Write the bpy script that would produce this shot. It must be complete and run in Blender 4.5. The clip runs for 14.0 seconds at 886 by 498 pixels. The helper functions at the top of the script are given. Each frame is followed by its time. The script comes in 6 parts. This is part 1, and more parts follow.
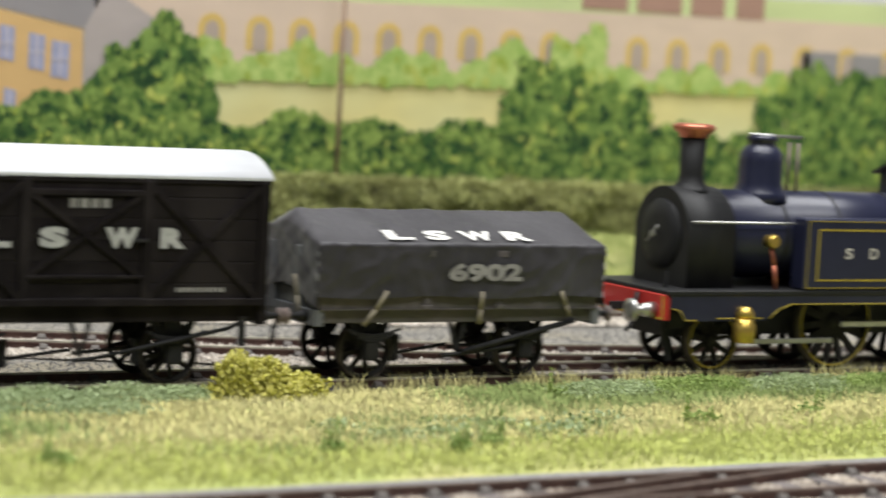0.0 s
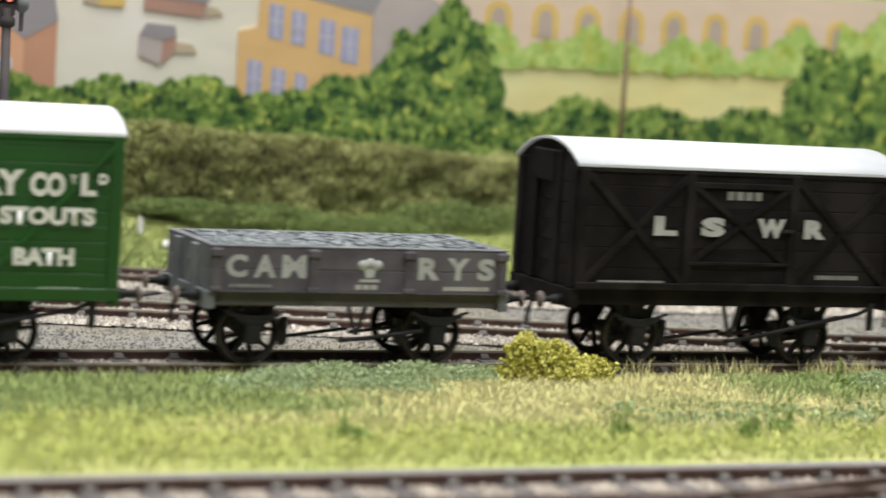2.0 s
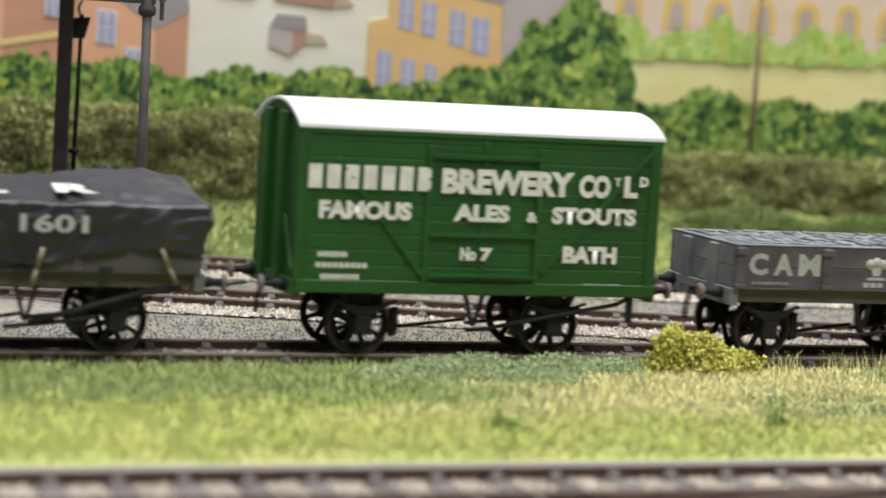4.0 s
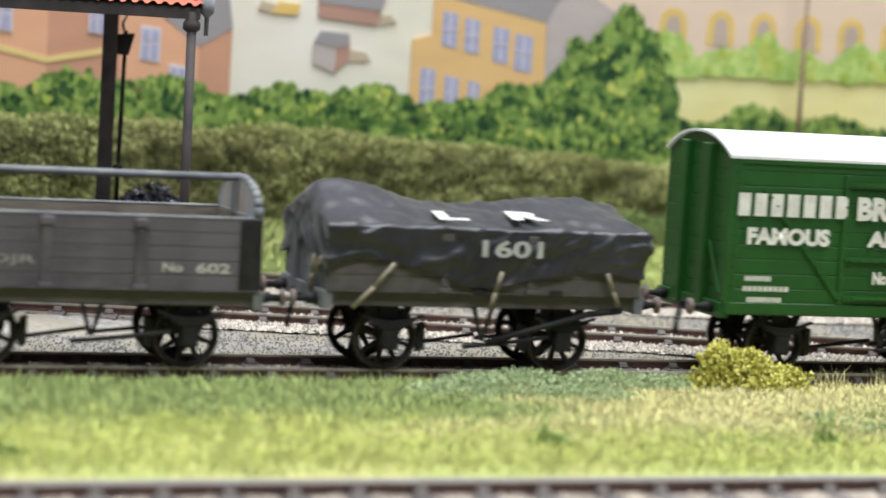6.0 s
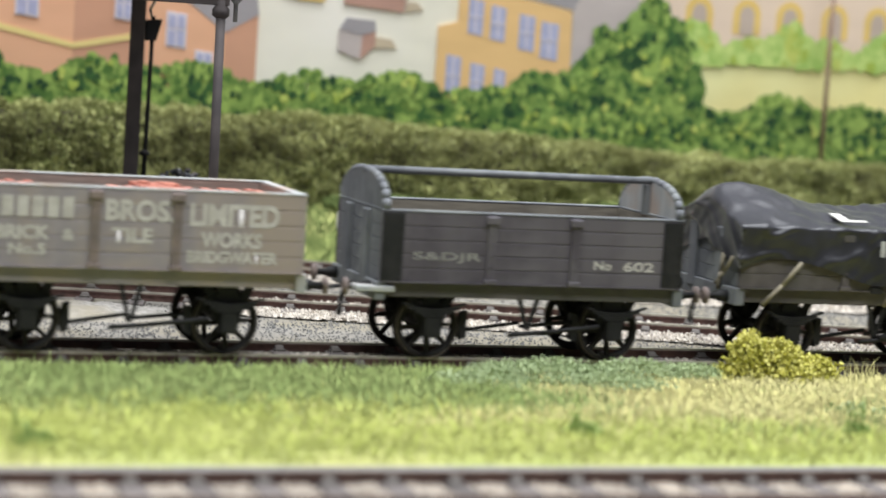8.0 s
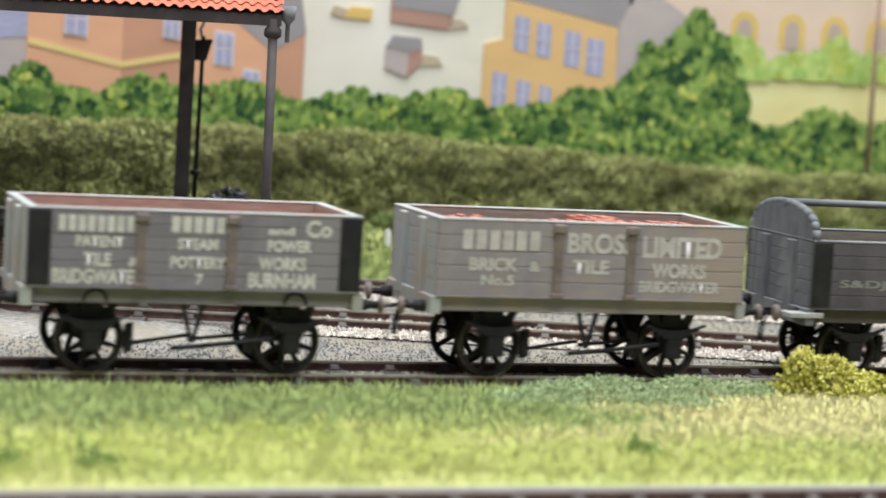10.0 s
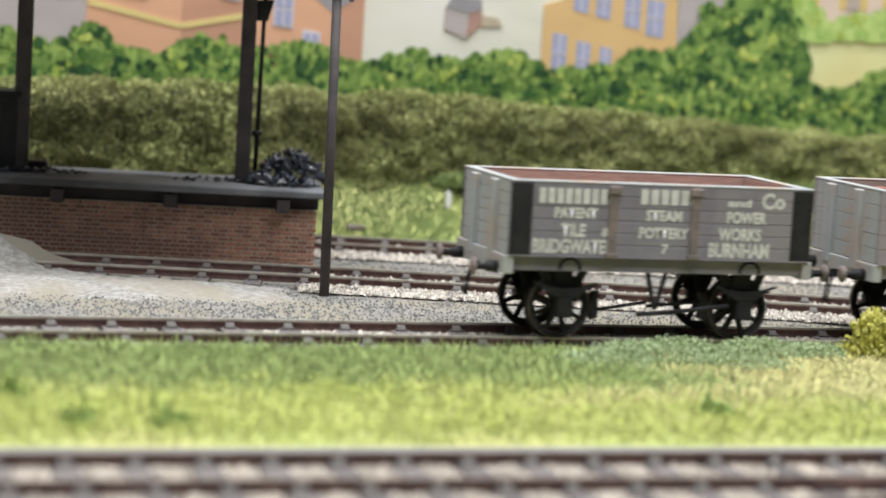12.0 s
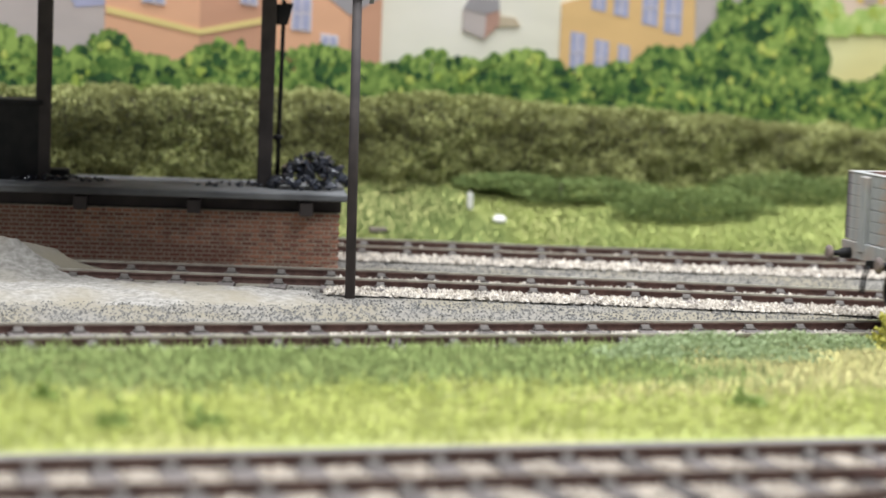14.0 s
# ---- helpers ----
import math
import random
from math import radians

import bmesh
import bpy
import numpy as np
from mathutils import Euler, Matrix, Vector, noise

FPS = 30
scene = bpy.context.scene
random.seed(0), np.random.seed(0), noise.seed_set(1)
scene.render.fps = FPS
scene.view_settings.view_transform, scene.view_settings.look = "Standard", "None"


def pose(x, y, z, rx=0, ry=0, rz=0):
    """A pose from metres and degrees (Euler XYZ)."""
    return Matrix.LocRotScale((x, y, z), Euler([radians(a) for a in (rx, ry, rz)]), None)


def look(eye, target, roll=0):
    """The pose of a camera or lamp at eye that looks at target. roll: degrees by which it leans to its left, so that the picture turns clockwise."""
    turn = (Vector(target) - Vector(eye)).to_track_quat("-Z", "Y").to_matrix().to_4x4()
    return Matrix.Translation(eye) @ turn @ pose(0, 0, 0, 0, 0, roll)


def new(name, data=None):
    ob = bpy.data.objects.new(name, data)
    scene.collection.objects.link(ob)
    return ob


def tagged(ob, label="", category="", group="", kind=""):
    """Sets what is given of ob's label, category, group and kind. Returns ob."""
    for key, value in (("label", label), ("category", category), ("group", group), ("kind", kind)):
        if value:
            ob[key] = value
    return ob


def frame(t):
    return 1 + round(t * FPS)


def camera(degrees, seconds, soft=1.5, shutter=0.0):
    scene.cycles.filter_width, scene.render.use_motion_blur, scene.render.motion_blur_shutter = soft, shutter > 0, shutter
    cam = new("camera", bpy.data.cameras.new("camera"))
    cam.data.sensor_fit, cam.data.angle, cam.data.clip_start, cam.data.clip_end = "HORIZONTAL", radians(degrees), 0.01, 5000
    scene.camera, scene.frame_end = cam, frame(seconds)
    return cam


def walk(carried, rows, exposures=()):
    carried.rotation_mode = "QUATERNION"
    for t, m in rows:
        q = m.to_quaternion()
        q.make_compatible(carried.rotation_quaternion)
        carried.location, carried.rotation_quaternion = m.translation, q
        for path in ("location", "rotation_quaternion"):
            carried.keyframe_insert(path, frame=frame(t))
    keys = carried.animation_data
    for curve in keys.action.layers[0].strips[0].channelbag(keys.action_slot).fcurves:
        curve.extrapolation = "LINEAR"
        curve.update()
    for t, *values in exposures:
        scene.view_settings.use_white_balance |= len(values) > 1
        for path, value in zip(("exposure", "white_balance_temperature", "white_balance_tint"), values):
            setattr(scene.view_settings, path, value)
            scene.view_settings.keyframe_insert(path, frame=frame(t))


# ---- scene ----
cam = camera(21.619, 14.0, soft=1.6, shutter=0.5)
cam.data.dof.use_dof, cam.data.dof.focus_distance, cam.data.dof.aperture_fstop = True, 0.50, 19
LAMP_A, LAMP_B, EXPOSURE = 50, 18, 0.0


def path():
    """The camera: eye in metres, then turn to the right, tilt down and roll in degrees."""
    rows = [
        (0.0, 0.02600, -0.44308, 0.07065, 29.373, 4.916, 3.199),
        (0.5, 0.02233, -0.44465, 0.07103, 27.494, 4.964, 3.250),
        (1.0, 0.02099, -0.44306, 0.06996, 25.810, 5.355, 3.493),
        (1.5, 0.02129, -0.44520, 0.06925, 24.409, 5.484, 3.615),
        (2.0, 0.02072, -0.44433, 0.06938, 22.756, 5.535, 3.550),
        (2.5, 0.01823, -0.43997, 0.06738, 22.281, 6.076, 3.582),
        (3.0, 0.01316, -0.43823, 0.06781, 21.478, 6.135, 3.618),
        (5.5, 0.01477, -0.43449, 0.06548, 19.624, 5.236, 3.358),
        (6.0, 0.01339, -0.43458, 0.06541, 19.325, 5.271, 3.480),
        (6.5, 0.01103, -0.43317, 0.06480, 19.222, 5.308, 3.853),
        (7.0, 0.01061, -0.43362, 0.06532, 19.052, 5.687, 3.917),
        (7.5, 0.01277, -0.42818, 0.06549, 19.139, 5.991, 3.901),
        (8.0, 0.01081, -0.43286, 0.06534, 18.986, 5.614, 3.765),
        (10.5, 0.00541, -0.43305, 0.06706, 17.721, 5.413, 3.332),
        (11.0, 0.00404, -0.43389, 0.06708, 17.231, 5.855, 3.480),
        (11.5, 0.00236, -0.43244, 0.06517, 17.449, 5.726, 3.676),
        (12.0, 0.00238, -0.42961, 0.06537, 17.139, 6.310, 3.361),
        (12.5, 0.00177, -0.43043, 0.06578, 17.087, 6.142, 2.940),
        (13.0, 0.00116, -0.43157, 0.06604, 17.102, 5.972, 2.387),
        (13.5, -0.00018, -0.42944, 0.06491, 16.969, 6.057, 2.235),
        (14.0, 0.00000, -0.42852, 0.06408, 16.811, 6.198, 2.224),
    ]
    keyed = []
    for t, x, y, z, turn, tilt, roll in rows:
        a, b = radians(turn), radians(tilt)
        way = Vector((math.sin(a) * math.cos(b), math.cos(a) * math.cos(b), -math.sin(b)))
        keyed.append((t, look((x, y, z), Vector((x, y, z)) + way, roll)))
    walk(cam, keyed, [(0, EXPOSURE - 0.2, 6600, 13), (0.5, EXPOSURE - 0.08, 6600, 13), (1.0, EXPOSURE - 0.14, 6600, 13), (1.5, EXPOSURE - 0.2, 6600, 13), (5.0, EXPOSURE - 0.2, 6600, 13), (5.5, EXPOSURE - 0.15, 6600, 13), (6.0, EXPOSURE + 0.03, 6300, 13), (14, EXPOSURE + 0.03, 6300, 13)])


path()
M = 0.001  # the plan is written in millimetres of the model railway


def train_s(t):
    """How far the train has run, in millimetres."""
    return 41.2 * t - 0.0857 * t * t - 1.0 + 1.2 * max(0.0, t - 12.5)


# ---- hall and light ----
world = bpy.data.worlds.new("hall_air")
scene.world = world
world.use_nodes = True
world.node_tree.nodes["Background"].inputs[0].default_value = (0.9, 0.95, 1.0, 1)
world.node_tree.nodes["Background"].inputs[1].default_value = 0.05


def ceiling_lamp(x, y, z, sx, sy, watts, target):
    d = bpy.data.lights.new("ceiling_lamp", "AREA")
    d.shape, d.size, d.size_y, d.energy = "RECTANGLE", sx, sy, watts
    d.color = (0.965, 1.0, 0.99)
    ob = new("ceiling_lamp", d)
    ob.matrix_world = look((x, y, z), target)
    return ob


ceiling_lamp(0.25, -0.02, 1.5, 1.9, 0.7, LAMP_A, (0.25, 0.06, 0))
ceiling_lamp(0.25, -0.82, 1.3, 1.4, 0.4, LAMP_B, (0.25, 0.1, 0))


# ---- materials ----
def mat(name, c1, c2=None, scale=300, rough=0.7, metal=0.0, bump=0.15, detail=6, c3=None, scale3=40, spec=0.4, island=False, objrand=0.0, lo=0.35, hi=0.65, stretch=None, bscale=None, soft_up=False, sheen=0.0):
    """Two-scale mottled paint or stuff: grain between c1 and c2, stains of c3."""
    m = bpy.data.materials.new(name)
    m.use_nodes = True
    nt = m.node_tree
    b = nt.nodes["Principled BSDF"]
    b.inputs["Roughness"].default_value = rough
    b.inputs["Metallic"].default_value = metal
    b.inputs["Specular IOR Level"].default_value = spec
    b.inputs["Sheen Weight"].default_value, b.inputs["Sheen Roughness"].default_value = sheen, 0.4
    if soft_up:  # a pile of fibres takes light like one soft surface
        up = nt.nodes.new("ShaderNodeCombineXYZ")
        up.inputs[2].default_value = 1.0
        nt.links.new(up.outputs[0], b.inputs["Normal"])
    tc = nt.nodes.new("ShaderNodeTexCoord")
    src = tc.outputs["Object"]
    if stretch:
        mp = nt.nodes.new("ShaderNodeMapping")
        mp.inputs["Scale"].default_value = stretch
        nt.links.new(src, mp.inputs["Vector"])
        src = mp.outputs["Vector"]
    n = nt.nodes.new("ShaderNodeTexNoise")
    n.inputs["Scale"].default_value = scale
    n.inputs["Detail"].default_value = detail
    nt.links.new(src, n.inputs["Vector"])
    ramp = nt.nodes.new("ShaderNodeValToRGB")
    ramp.color_ramp.elements[0].position, ramp.color_ramp.elements[1].position = lo, hi
    c2 = c2 or tuple(v * 0.75 for v in c1)
    ramp.color_ramp.elements[0].color, ramp.color_ramp.elements[1].color = (*c1, 1), (*c2, 1)
    if island:
        g = nt.nodes.new("ShaderNodeNewGeometry")
        mx = nt.nodes.new("ShaderNodeMath")
        mx.operation = "MULTIPLY_ADD"
        mx.inputs[1].default_value, mx.inputs[2].default_value = 0.6, -0.3
        nt.links.new(g.outputs["Random Per Island"], mx.inputs[0])
        ad = nt.nodes.new("ShaderNodeMath")
        nt.links.new(n.outputs["Fac"], ad.inputs[0])
        nt.links.new(mx.outputs[0], ad.inputs[1])
        nt.links.new(ad.outputs[0], ramp.inputs["Fac"])
    elif objrand:
        g = nt.nodes.new("ShaderNodeObjectInfo")
        mx = nt.nodes.new("ShaderNodeMath")
        mx.operation = "MULTIPLY_ADD"
        mx.inputs[1].default_value, mx.inputs[2].default_value = objrand, -objrand / 2
        nt.links.new(g.outputs["Random"], mx.inputs[0])
        ad = nt.nodes.new("ShaderNodeMath")
        nt.links.new(n.outputs["Fac"], ad.inputs[0])
        nt.links.new(mx.outputs[0], ad.inputs[1])
        nt.links.new(ad.outputs[0], ramp.inputs["Fac"])
    else:
        nt.links.new(n.outputs["Fac"], ramp.inputs["Fac"])
    col = ramp.outputs["Color"]
    if c3:
        n3 = nt.nodes.new("ShaderNodeTexNoise")
        n3.inputs["Scale"].default_value = scale3
        n3.inputs["Detail"].default_value = 3
        nt.links.new(tc.outputs["Object"], n3.inputs["Vector"])
        r3 = nt.nodes.new("ShaderNodeValToRGB")
        r3.color_ramp.elements[0].position, r3.color_ramp.elements[1].position = 0.45, 0.62
        nt.links.new(n3.outputs["Fac"], r3.inputs["Fac"])
        mix = nt.nodes.new("ShaderNodeMix")
        mix.data_type = "RGBA"
        nt.links.new(r3.outputs["Color"], mix.inputs[0])
        nt.links.new(col, mix.inputs[6])
        mix.inputs[7].default_value = (*c3, 1)
        col = mix.outputs[2]
    nt.links.new(col, b.inputs["Base Color"])
    if bump:
        bn = n
        if bscale:
            bn = nt.nodes.new("ShaderNodeTexNoise")
            bn.inputs["Scale"].default_value = bscale
            bn.inputs["Detail"].default_value = 4
            nt.links.new(src, bn.inputs["Vector"])
        bp = nt.nodes.new("ShaderNodeBump")
        bp.inputs["Strength"].default_value = bump
        bp.inputs["Distance"].default_value = 0.0004
        nt.links.new(bn.outputs["Fac"], bp.inputs["Height"])
        nt.links.new(bp.outputs["Normal"], b.inputs["Normal"])
    return m


ash = mat("grey_ash", (0.27, 0.25, 0.222), (0.2, 0.185, 0.163), 900, 0.95, bump=0.7, c3=(0.25, 0.222, 0.17), scale3=45)
ash_pale = mat("pale_ash", (0.38, 0.36, 0.33), (0.22, 0.205, 0.185), 700, 0.95, bump=1.0, c3=(0.27, 0.24, 0.185), scale3=35)
cinder = mat("dark_cinder", (0.25, 0.24, 0.222), (0.18, 0.172, 0.16), 1100, 0.95, bump=0.6, c3=(0.165, 0.162, 0.157), scale3=50)
cess = mat("cess_path", (0.26, 0.25, 0.245), (0.18, 0.175, 0.17), 500, 0.95, bump=0.5, c3=(0.22, 0.205, 0.19), scale3=60)
stone_pale = mat("pale_ballast", (0.68, 0.62, 0.54), (0.42, 0.375, 0.325), 250, 0.9, bump=0.3, island=True)
stone_beige = mat("beige_ballast", (0.62, 0.545, 0.46), (0.38, 0.33, 0.28), 250, 0.9, bump=0.3, island=True)
soil_green = mat("grass_mat", (0.4, 0.43, 0.14), (0.33, 0.37, 0.115), 160, 0.95, bump=0.2, c3=(0.46, 0.44, 0.175), scale3=22)
blade_green = mat("green_fibre", (0.25, 0.325, 0.105), (0.35, 0.425, 0.15), 40, 0.9, bump=0, island=True, spec=0.1, soft_up=True)
blade_lime = mat("lime_fibre", (0.51, 0.57, 0.135), (0.62, 0.66, 0.19), 40, 0.9, bump=0, island=True, spec=0.1, soft_up=True)
blade_straw = mat("straw_fibre", (0.69, 0.63, 0.25), (0.78, 0.71, 0.32), 40, 0.9, bump=0, island=True, spec=0.1, soft_up=True)
leaf_blue = mat("bluish_foam", (0.34, 0.42, 0.225), (0.48, 0.56, 0.32), 300, 0.9, bump=0, island=True, spec=0.2)
leaf_yellow = mat("yellow_foam", (0.45, 0.43, 0.08), (0.72, 0.68, 0.22), 300, 0.9, bump=0, island=True, spec=0.2)
leaf_mid = mat("scrub_foam", (0.15, 0.21, 0.07), (0.28, 0.35, 0.125), 120, 0.9, bump=0, island=True, spec=0.2)
leaf_dark = mat("green_weed", (0.26, 0.36, 0.11), (0.4, 0.5, 0.17), 300, 0.9, bump=0, island=True, spec=0.15)
hedge_leaf = mat("hedge_fibre", (0.18, 0.2, 0.065), (0.54, 0.55, 0.24), 60, 0.95, bump=0, island=True, spec=0.15, c3=(0.28, 0.285, 0.115), scale3=26)
# much darker than the fibre: shade deep in the hedge, put into colour
hedge_shade_core = mat("hedge_shade_core", (0.045, 0.045, 0.024), (0.08, 0.076, 0.038), 300, 1.0, bump=0.6)
bank_leaf = mat("bank_fibre", (0.29, 0.36, 0.1), (0.4, 0.455, 0.125), 60, 0.9, bump=0, island=True, spec=0.1, c3=(0.23, 0.3, 0.095), scale3=30, soft_up=True)
rust = mat("rusty_rail", (0.085, 0.046, 0.04), (0.14, 0.078, 0.064), 500, 0.8, bump=0.3)
rail_brown = mat("dull_rail_top", (0.2, 0.15, 0.125), (0.13, 0.095, 0.08), 300, 0.6, metal=0.3, bump=0.1)
rail_steel = mat("worn_rail_top", (0.52, 0.49, 0.42), (0.36, 0.32, 0.27), 300, 0.42, metal=0.5, bump=0.1)
sleeper_m = mat("weathered_sleeper", (0.17, 0.148, 0.14), (0.095, 0.083, 0.08), 300, 0.9, bump=0.5, stretch=(5, 1, 1), objrand=0.4)
chair_m = mat("rail_chair", (0.1, 0.088, 0.08), (0.155, 0.138, 0.126), 500, 0.85, bump=0.2)
black = mat("sooty_black", (0.011, 0.011, 0.012), (0.02, 0.019, 0.02), 300, 0.65, bump=0.1, spec=0.35)
wheel_m = mat("wheel_black", (0.015, 0.014, 0.014), (0.03, 0.027, 0.025), 300, 0.7, bump=0.1, spec=0.2)
tyre_m = mat("tyre_steel", (0.2, 0.17, 0.13), (0.1, 0.085, 0.07), 300, 0.45, metal=0.6, bump=0.1)
white_paint = mat("cream_lettering", (0.8, 0.79, 0.74), (0.66, 0.64, 0.6), 400, 0.7, bump=0)
pale_paint = mat("weathered_cream_lettering", (0.66, 0.64, 0.59), (0.52, 0.5, 0.46), 400, 0.7, bump=0)
cream_paint = mat("dulled_lettering", (0.56, 0.53, 0.5), (0.44, 0.41, 0.38), 400, 0.7, bump=0)
silver_paint = mat("silver_lettering", (0.46, 0.46, 0.45), (0.36, 0.36, 0.35), 400, 0.7, bump=0)
grey_paint = mat("faint_lettering", (0.3, 0.29, 0.28), (0.22, 0.21, 0.2), 400, 0.7, bump=0)
roof_white = mat("white_roof", (0.82, 0.82, 0.83), (0.74, 0.74, 0.75), 120, 0.65, bump=0.08)
roof_grey = mat("pale_grey_roof", (0.66, 0.67, 0.69), (0.57, 0.58, 0.6), 120, 0.6, bump=0.08)
van_brown = mat("dark_brown_paint", (0.0075, 0.0055, 0.006), (0.012, 0.0095, 0.01), 200, 0.72, bump=0.15, c3=(0.022, 0.018, 0.018), scale3=60, spec=0.12)
green_m = mat("brewery_green", (0.012, 0.085, 0.012), (0.018, 0.105, 0.016), 200, 0.42, bump=0.08, c3=(0.015, 0.075, 0.012), scale3=50, spec=0.5)
grey_dark = mat("dark_grey_wagon", (0.074, 0.063, 0.076), (0.1, 0.087, 0.103), 250, 0.75, bump=0.2, c3=(0.125, 0.112, 0.125), scale3=70, objrand=0.3)
grey_mid = mat("mid_grey_wagon", (0.186, 0.166, 0.19), (0.225, 0.203, 0.228), 250, 0.75, bump=0.2, c3=(0.24, 0.218, 0.225), scale3=60, objrand=0.3)
grey_warm = mat("warm_grey_wagon", (0.26, 0.23, 0.245), (0.32, 0.284, 0.296), 250, 0.75, bump=0.2, c3=(0.33, 0.27, 0.235), scale3=60, objrand=0.3)
grey_pale = mat("pale_grey_end", (0.33, 0.34, 0.34), (0.42, 0.42, 0.41), 250, 0.75, bump=0.2, c3=(0.4, 0.33, 0.28), scale3=90, stretch=(1, 3, 0.5))
grey_blue = mat("blue_grey_end", (0.115, 0.12, 0.132), (0.18, 0.186, 0.2), 250, 0.75, bump=0.2, c3=(0.22, 0.23, 0.23), scale3=90, stretch=(1, 3, 0.5))
sole_olive = mat("weathered_solebar", (0.09, 0.078, 0.078), (0.13, 0.113, 0.112), 250, 0.85, bump=0.2, c3=(0.09, 0.085, 0.075), scale3=60)
rust_strap = mat("rusty_strap", (0.24, 0.185, 0.165), (0.16, 0.13, 0.12), 300, 0.8, bump=0.2)
wood_in = mat("bare_wood_inside", (0.36, 0.27, 0.225), (0.27, 0.2, 0.17), 200, 0.85, bump=0.2, stretch=(1, 4, 6))
tile_red = mat("red_tile", (0.48, 0.18, 0.125), (0.4, 0.145, 0.105), 250, 0.75, bump=0.2, island=True)
slate = mat("slate_load", (0.13, 0.145, 0.155), (0.23, 0.245, 0.255), 250, 0.7, bump=0.3, island=True)
canvas = mat("black_tarpaulin", (0.015, 0.0148, 0.019), (0.027, 0.0265, 0.033), 120, 0.4, bump=0.6, c3=(0.034, 0.033, 0.04), scale3=35, bscale=160, spec=0.5, sheen=0.2)
canvas_grey = mat("grey_tarpaulin", (0.024, 0.022, 0.025), (0.036, 0.033, 0.038), 120, 0.5, bump=0.4, c3=(0.05, 0.047, 0.052), scale3=35, bscale=260, sheen=0.35)
inside_olive = mat("weathered_inside_board", (0.21, 0.185, 0.145), (0.14, 0.122, 0.1), 200, 0.85, bump=0.2, c3=(0.25, 0.225, 0.18), scale3=60, stretch=(1, 4, 6))
rope = mat("tie_rope", (0.34, 0.3, 0.22), (0.22, 0.19, 0.14), 500, 0.9, bump=0.2)
blue_loco = mat("deep_blue_enamel", (0.012, 0.014, 0.035), (0.017, 0.019, 0.045), 150, 0.32, bump=0.04, spec=0.5)
loco_black = mat("smokebox_black", (0.009, 0.009, 0.01), (0.014, 0.014, 0.015), 200, 0.55, bump=0.08, spec=0.35)
red_beam = mat("buffer_beam_red", (0.5, 0.03, 0.025), (0.42, 0.025, 0.02), 200, 0.45, bump=0.05)
copper = mat("copper_cap", (0.6, 0.2, 0.12), (0.45, 0.15, 0.09), 200, 0.35, metal=0.7, bump=0.05)
brass = mat("brass", (0.6, 0.42, 0.1), (0.5, 0.34, 0.08), 200, 0.32, metal=0.85, bump=0.05)
lining = mat("yellow_lining", (0.45, 0.34, 0.03), (0.36, 0.27, 0.03), 200, 0.5, bump=0)
steel = mat("bright_steel", (0.5, 0.5, 0.48), (0.4, 0.39, 0.37), 300, 0.35, metal=0.85, bump=0.05)
brick_m = mat("red_brick", (0.22, 0.085, 0.062), (0.5, 0.22, 0.14), 200, 0.9, bump=0.3, objrand=0.8, c3=(0.26, 0.125, 0.09), scale3=25)
mortar = mat("lime_mortar", (0.56, 0.48, 0.38), (0.4, 0.34, 0.27), 300, 0.95, bump=0.3)
timber_grey = mat("grey_timber", (0.17, 0.175, 0.185), (0.27, 0.275, 0.285), 200, 0.85, bump=0.3, c3=(0.1, 0.1, 0.105), scale3=40, stretch=(0.4, 3, 3))
timber_dark = mat("dark_brown_timber", (0.05, 0.042, 0.042), (0.075, 0.062, 0.06), 200, 0.75, bump=0.2)
coal = mat("shiny_coal", (0.018, 0.02, 0.028), (0.05, 0.055, 0.075), 500, 0.28, bump=0.3, island=True, spec=0.8)
pantile = mat("orange_pantile", (0.55, 0.13, 0.075), (0.68, 0.19, 0.11), 200, 0.75, bump=0.2, c3=(0.45, 0.12, 0.08), scale3=80)


def paint_mat(name, c, d=0.1, scale=60, c3=None):
    return mat("painted_" + name, c, tuple(min(1, v * (1 - d)) for v in c), scale, 0.85, bump=0.1, c3=c3, scale3=12, spec=0.2, stretch=(1, 1, 3))


p_cream = paint_mat("cream", (0.78, 0.75, 0.63), 0.06, c3=(0.82, 0.79, 0.71))
p_sky = paint_mat("sky", (0.74, 0.72, 0.78), 0.05)
p_orange = paint_mat("orange_wall", (0.74, 0.49, 0.22), 0.06)
p_pink = paint_mat("pink_wall", (0.74, 0.42, 0.26), 0.06)
p_pink2 = paint_mat("shaded_pink_wall", (0.58, 0.32, 0.21), 0.06)
p_grey = paint_mat("grey_roof", (0.34, 0.32, 0.33), 0.08)
p_wallgrey = paint_mat("grey_wall", (0.5, 0.44, 0.42), 0.08)
p_window = paint_mat("window", (0.42, 0.43, 0.6), 0.15, 300)
p_bar = paint_mat("glazing_bar", (0.66, 0.62, 0.66), 0.05, 300)
p_beige = paint_mat("viaduct", (0.76, 0.6, 0.48), 0.06)
p_arch = paint_mat("arch_ring", (0.76, 0.54, 0.18), 0.1)
p_archin = paint_mat("arch_shade", (0.52, 0.42, 0.36), 0.1)
p_field = paint_mat("field", (0.84, 0.75, 0.34), 0.14, 40, c3=(0.82, 0.8, 0.44))
p_meadow = paint_mat("far_meadow", (0.66, 0.74, 0.38), 0.1, 40)
p_brick = paint_mat("brown_wall", (0.46, 0.28, 0.22), 0.08)
p_yellowline = paint_mat("string_course", (0.74, 0.6, 0.25), 0.05)
p_shedshade = paint_mat("cast_shade", (0.55, 0.46, 0.33), 0.1)
p_under = paint_mat("green_ground", (0.08, 0.17, 0.045), 0.4, 90)
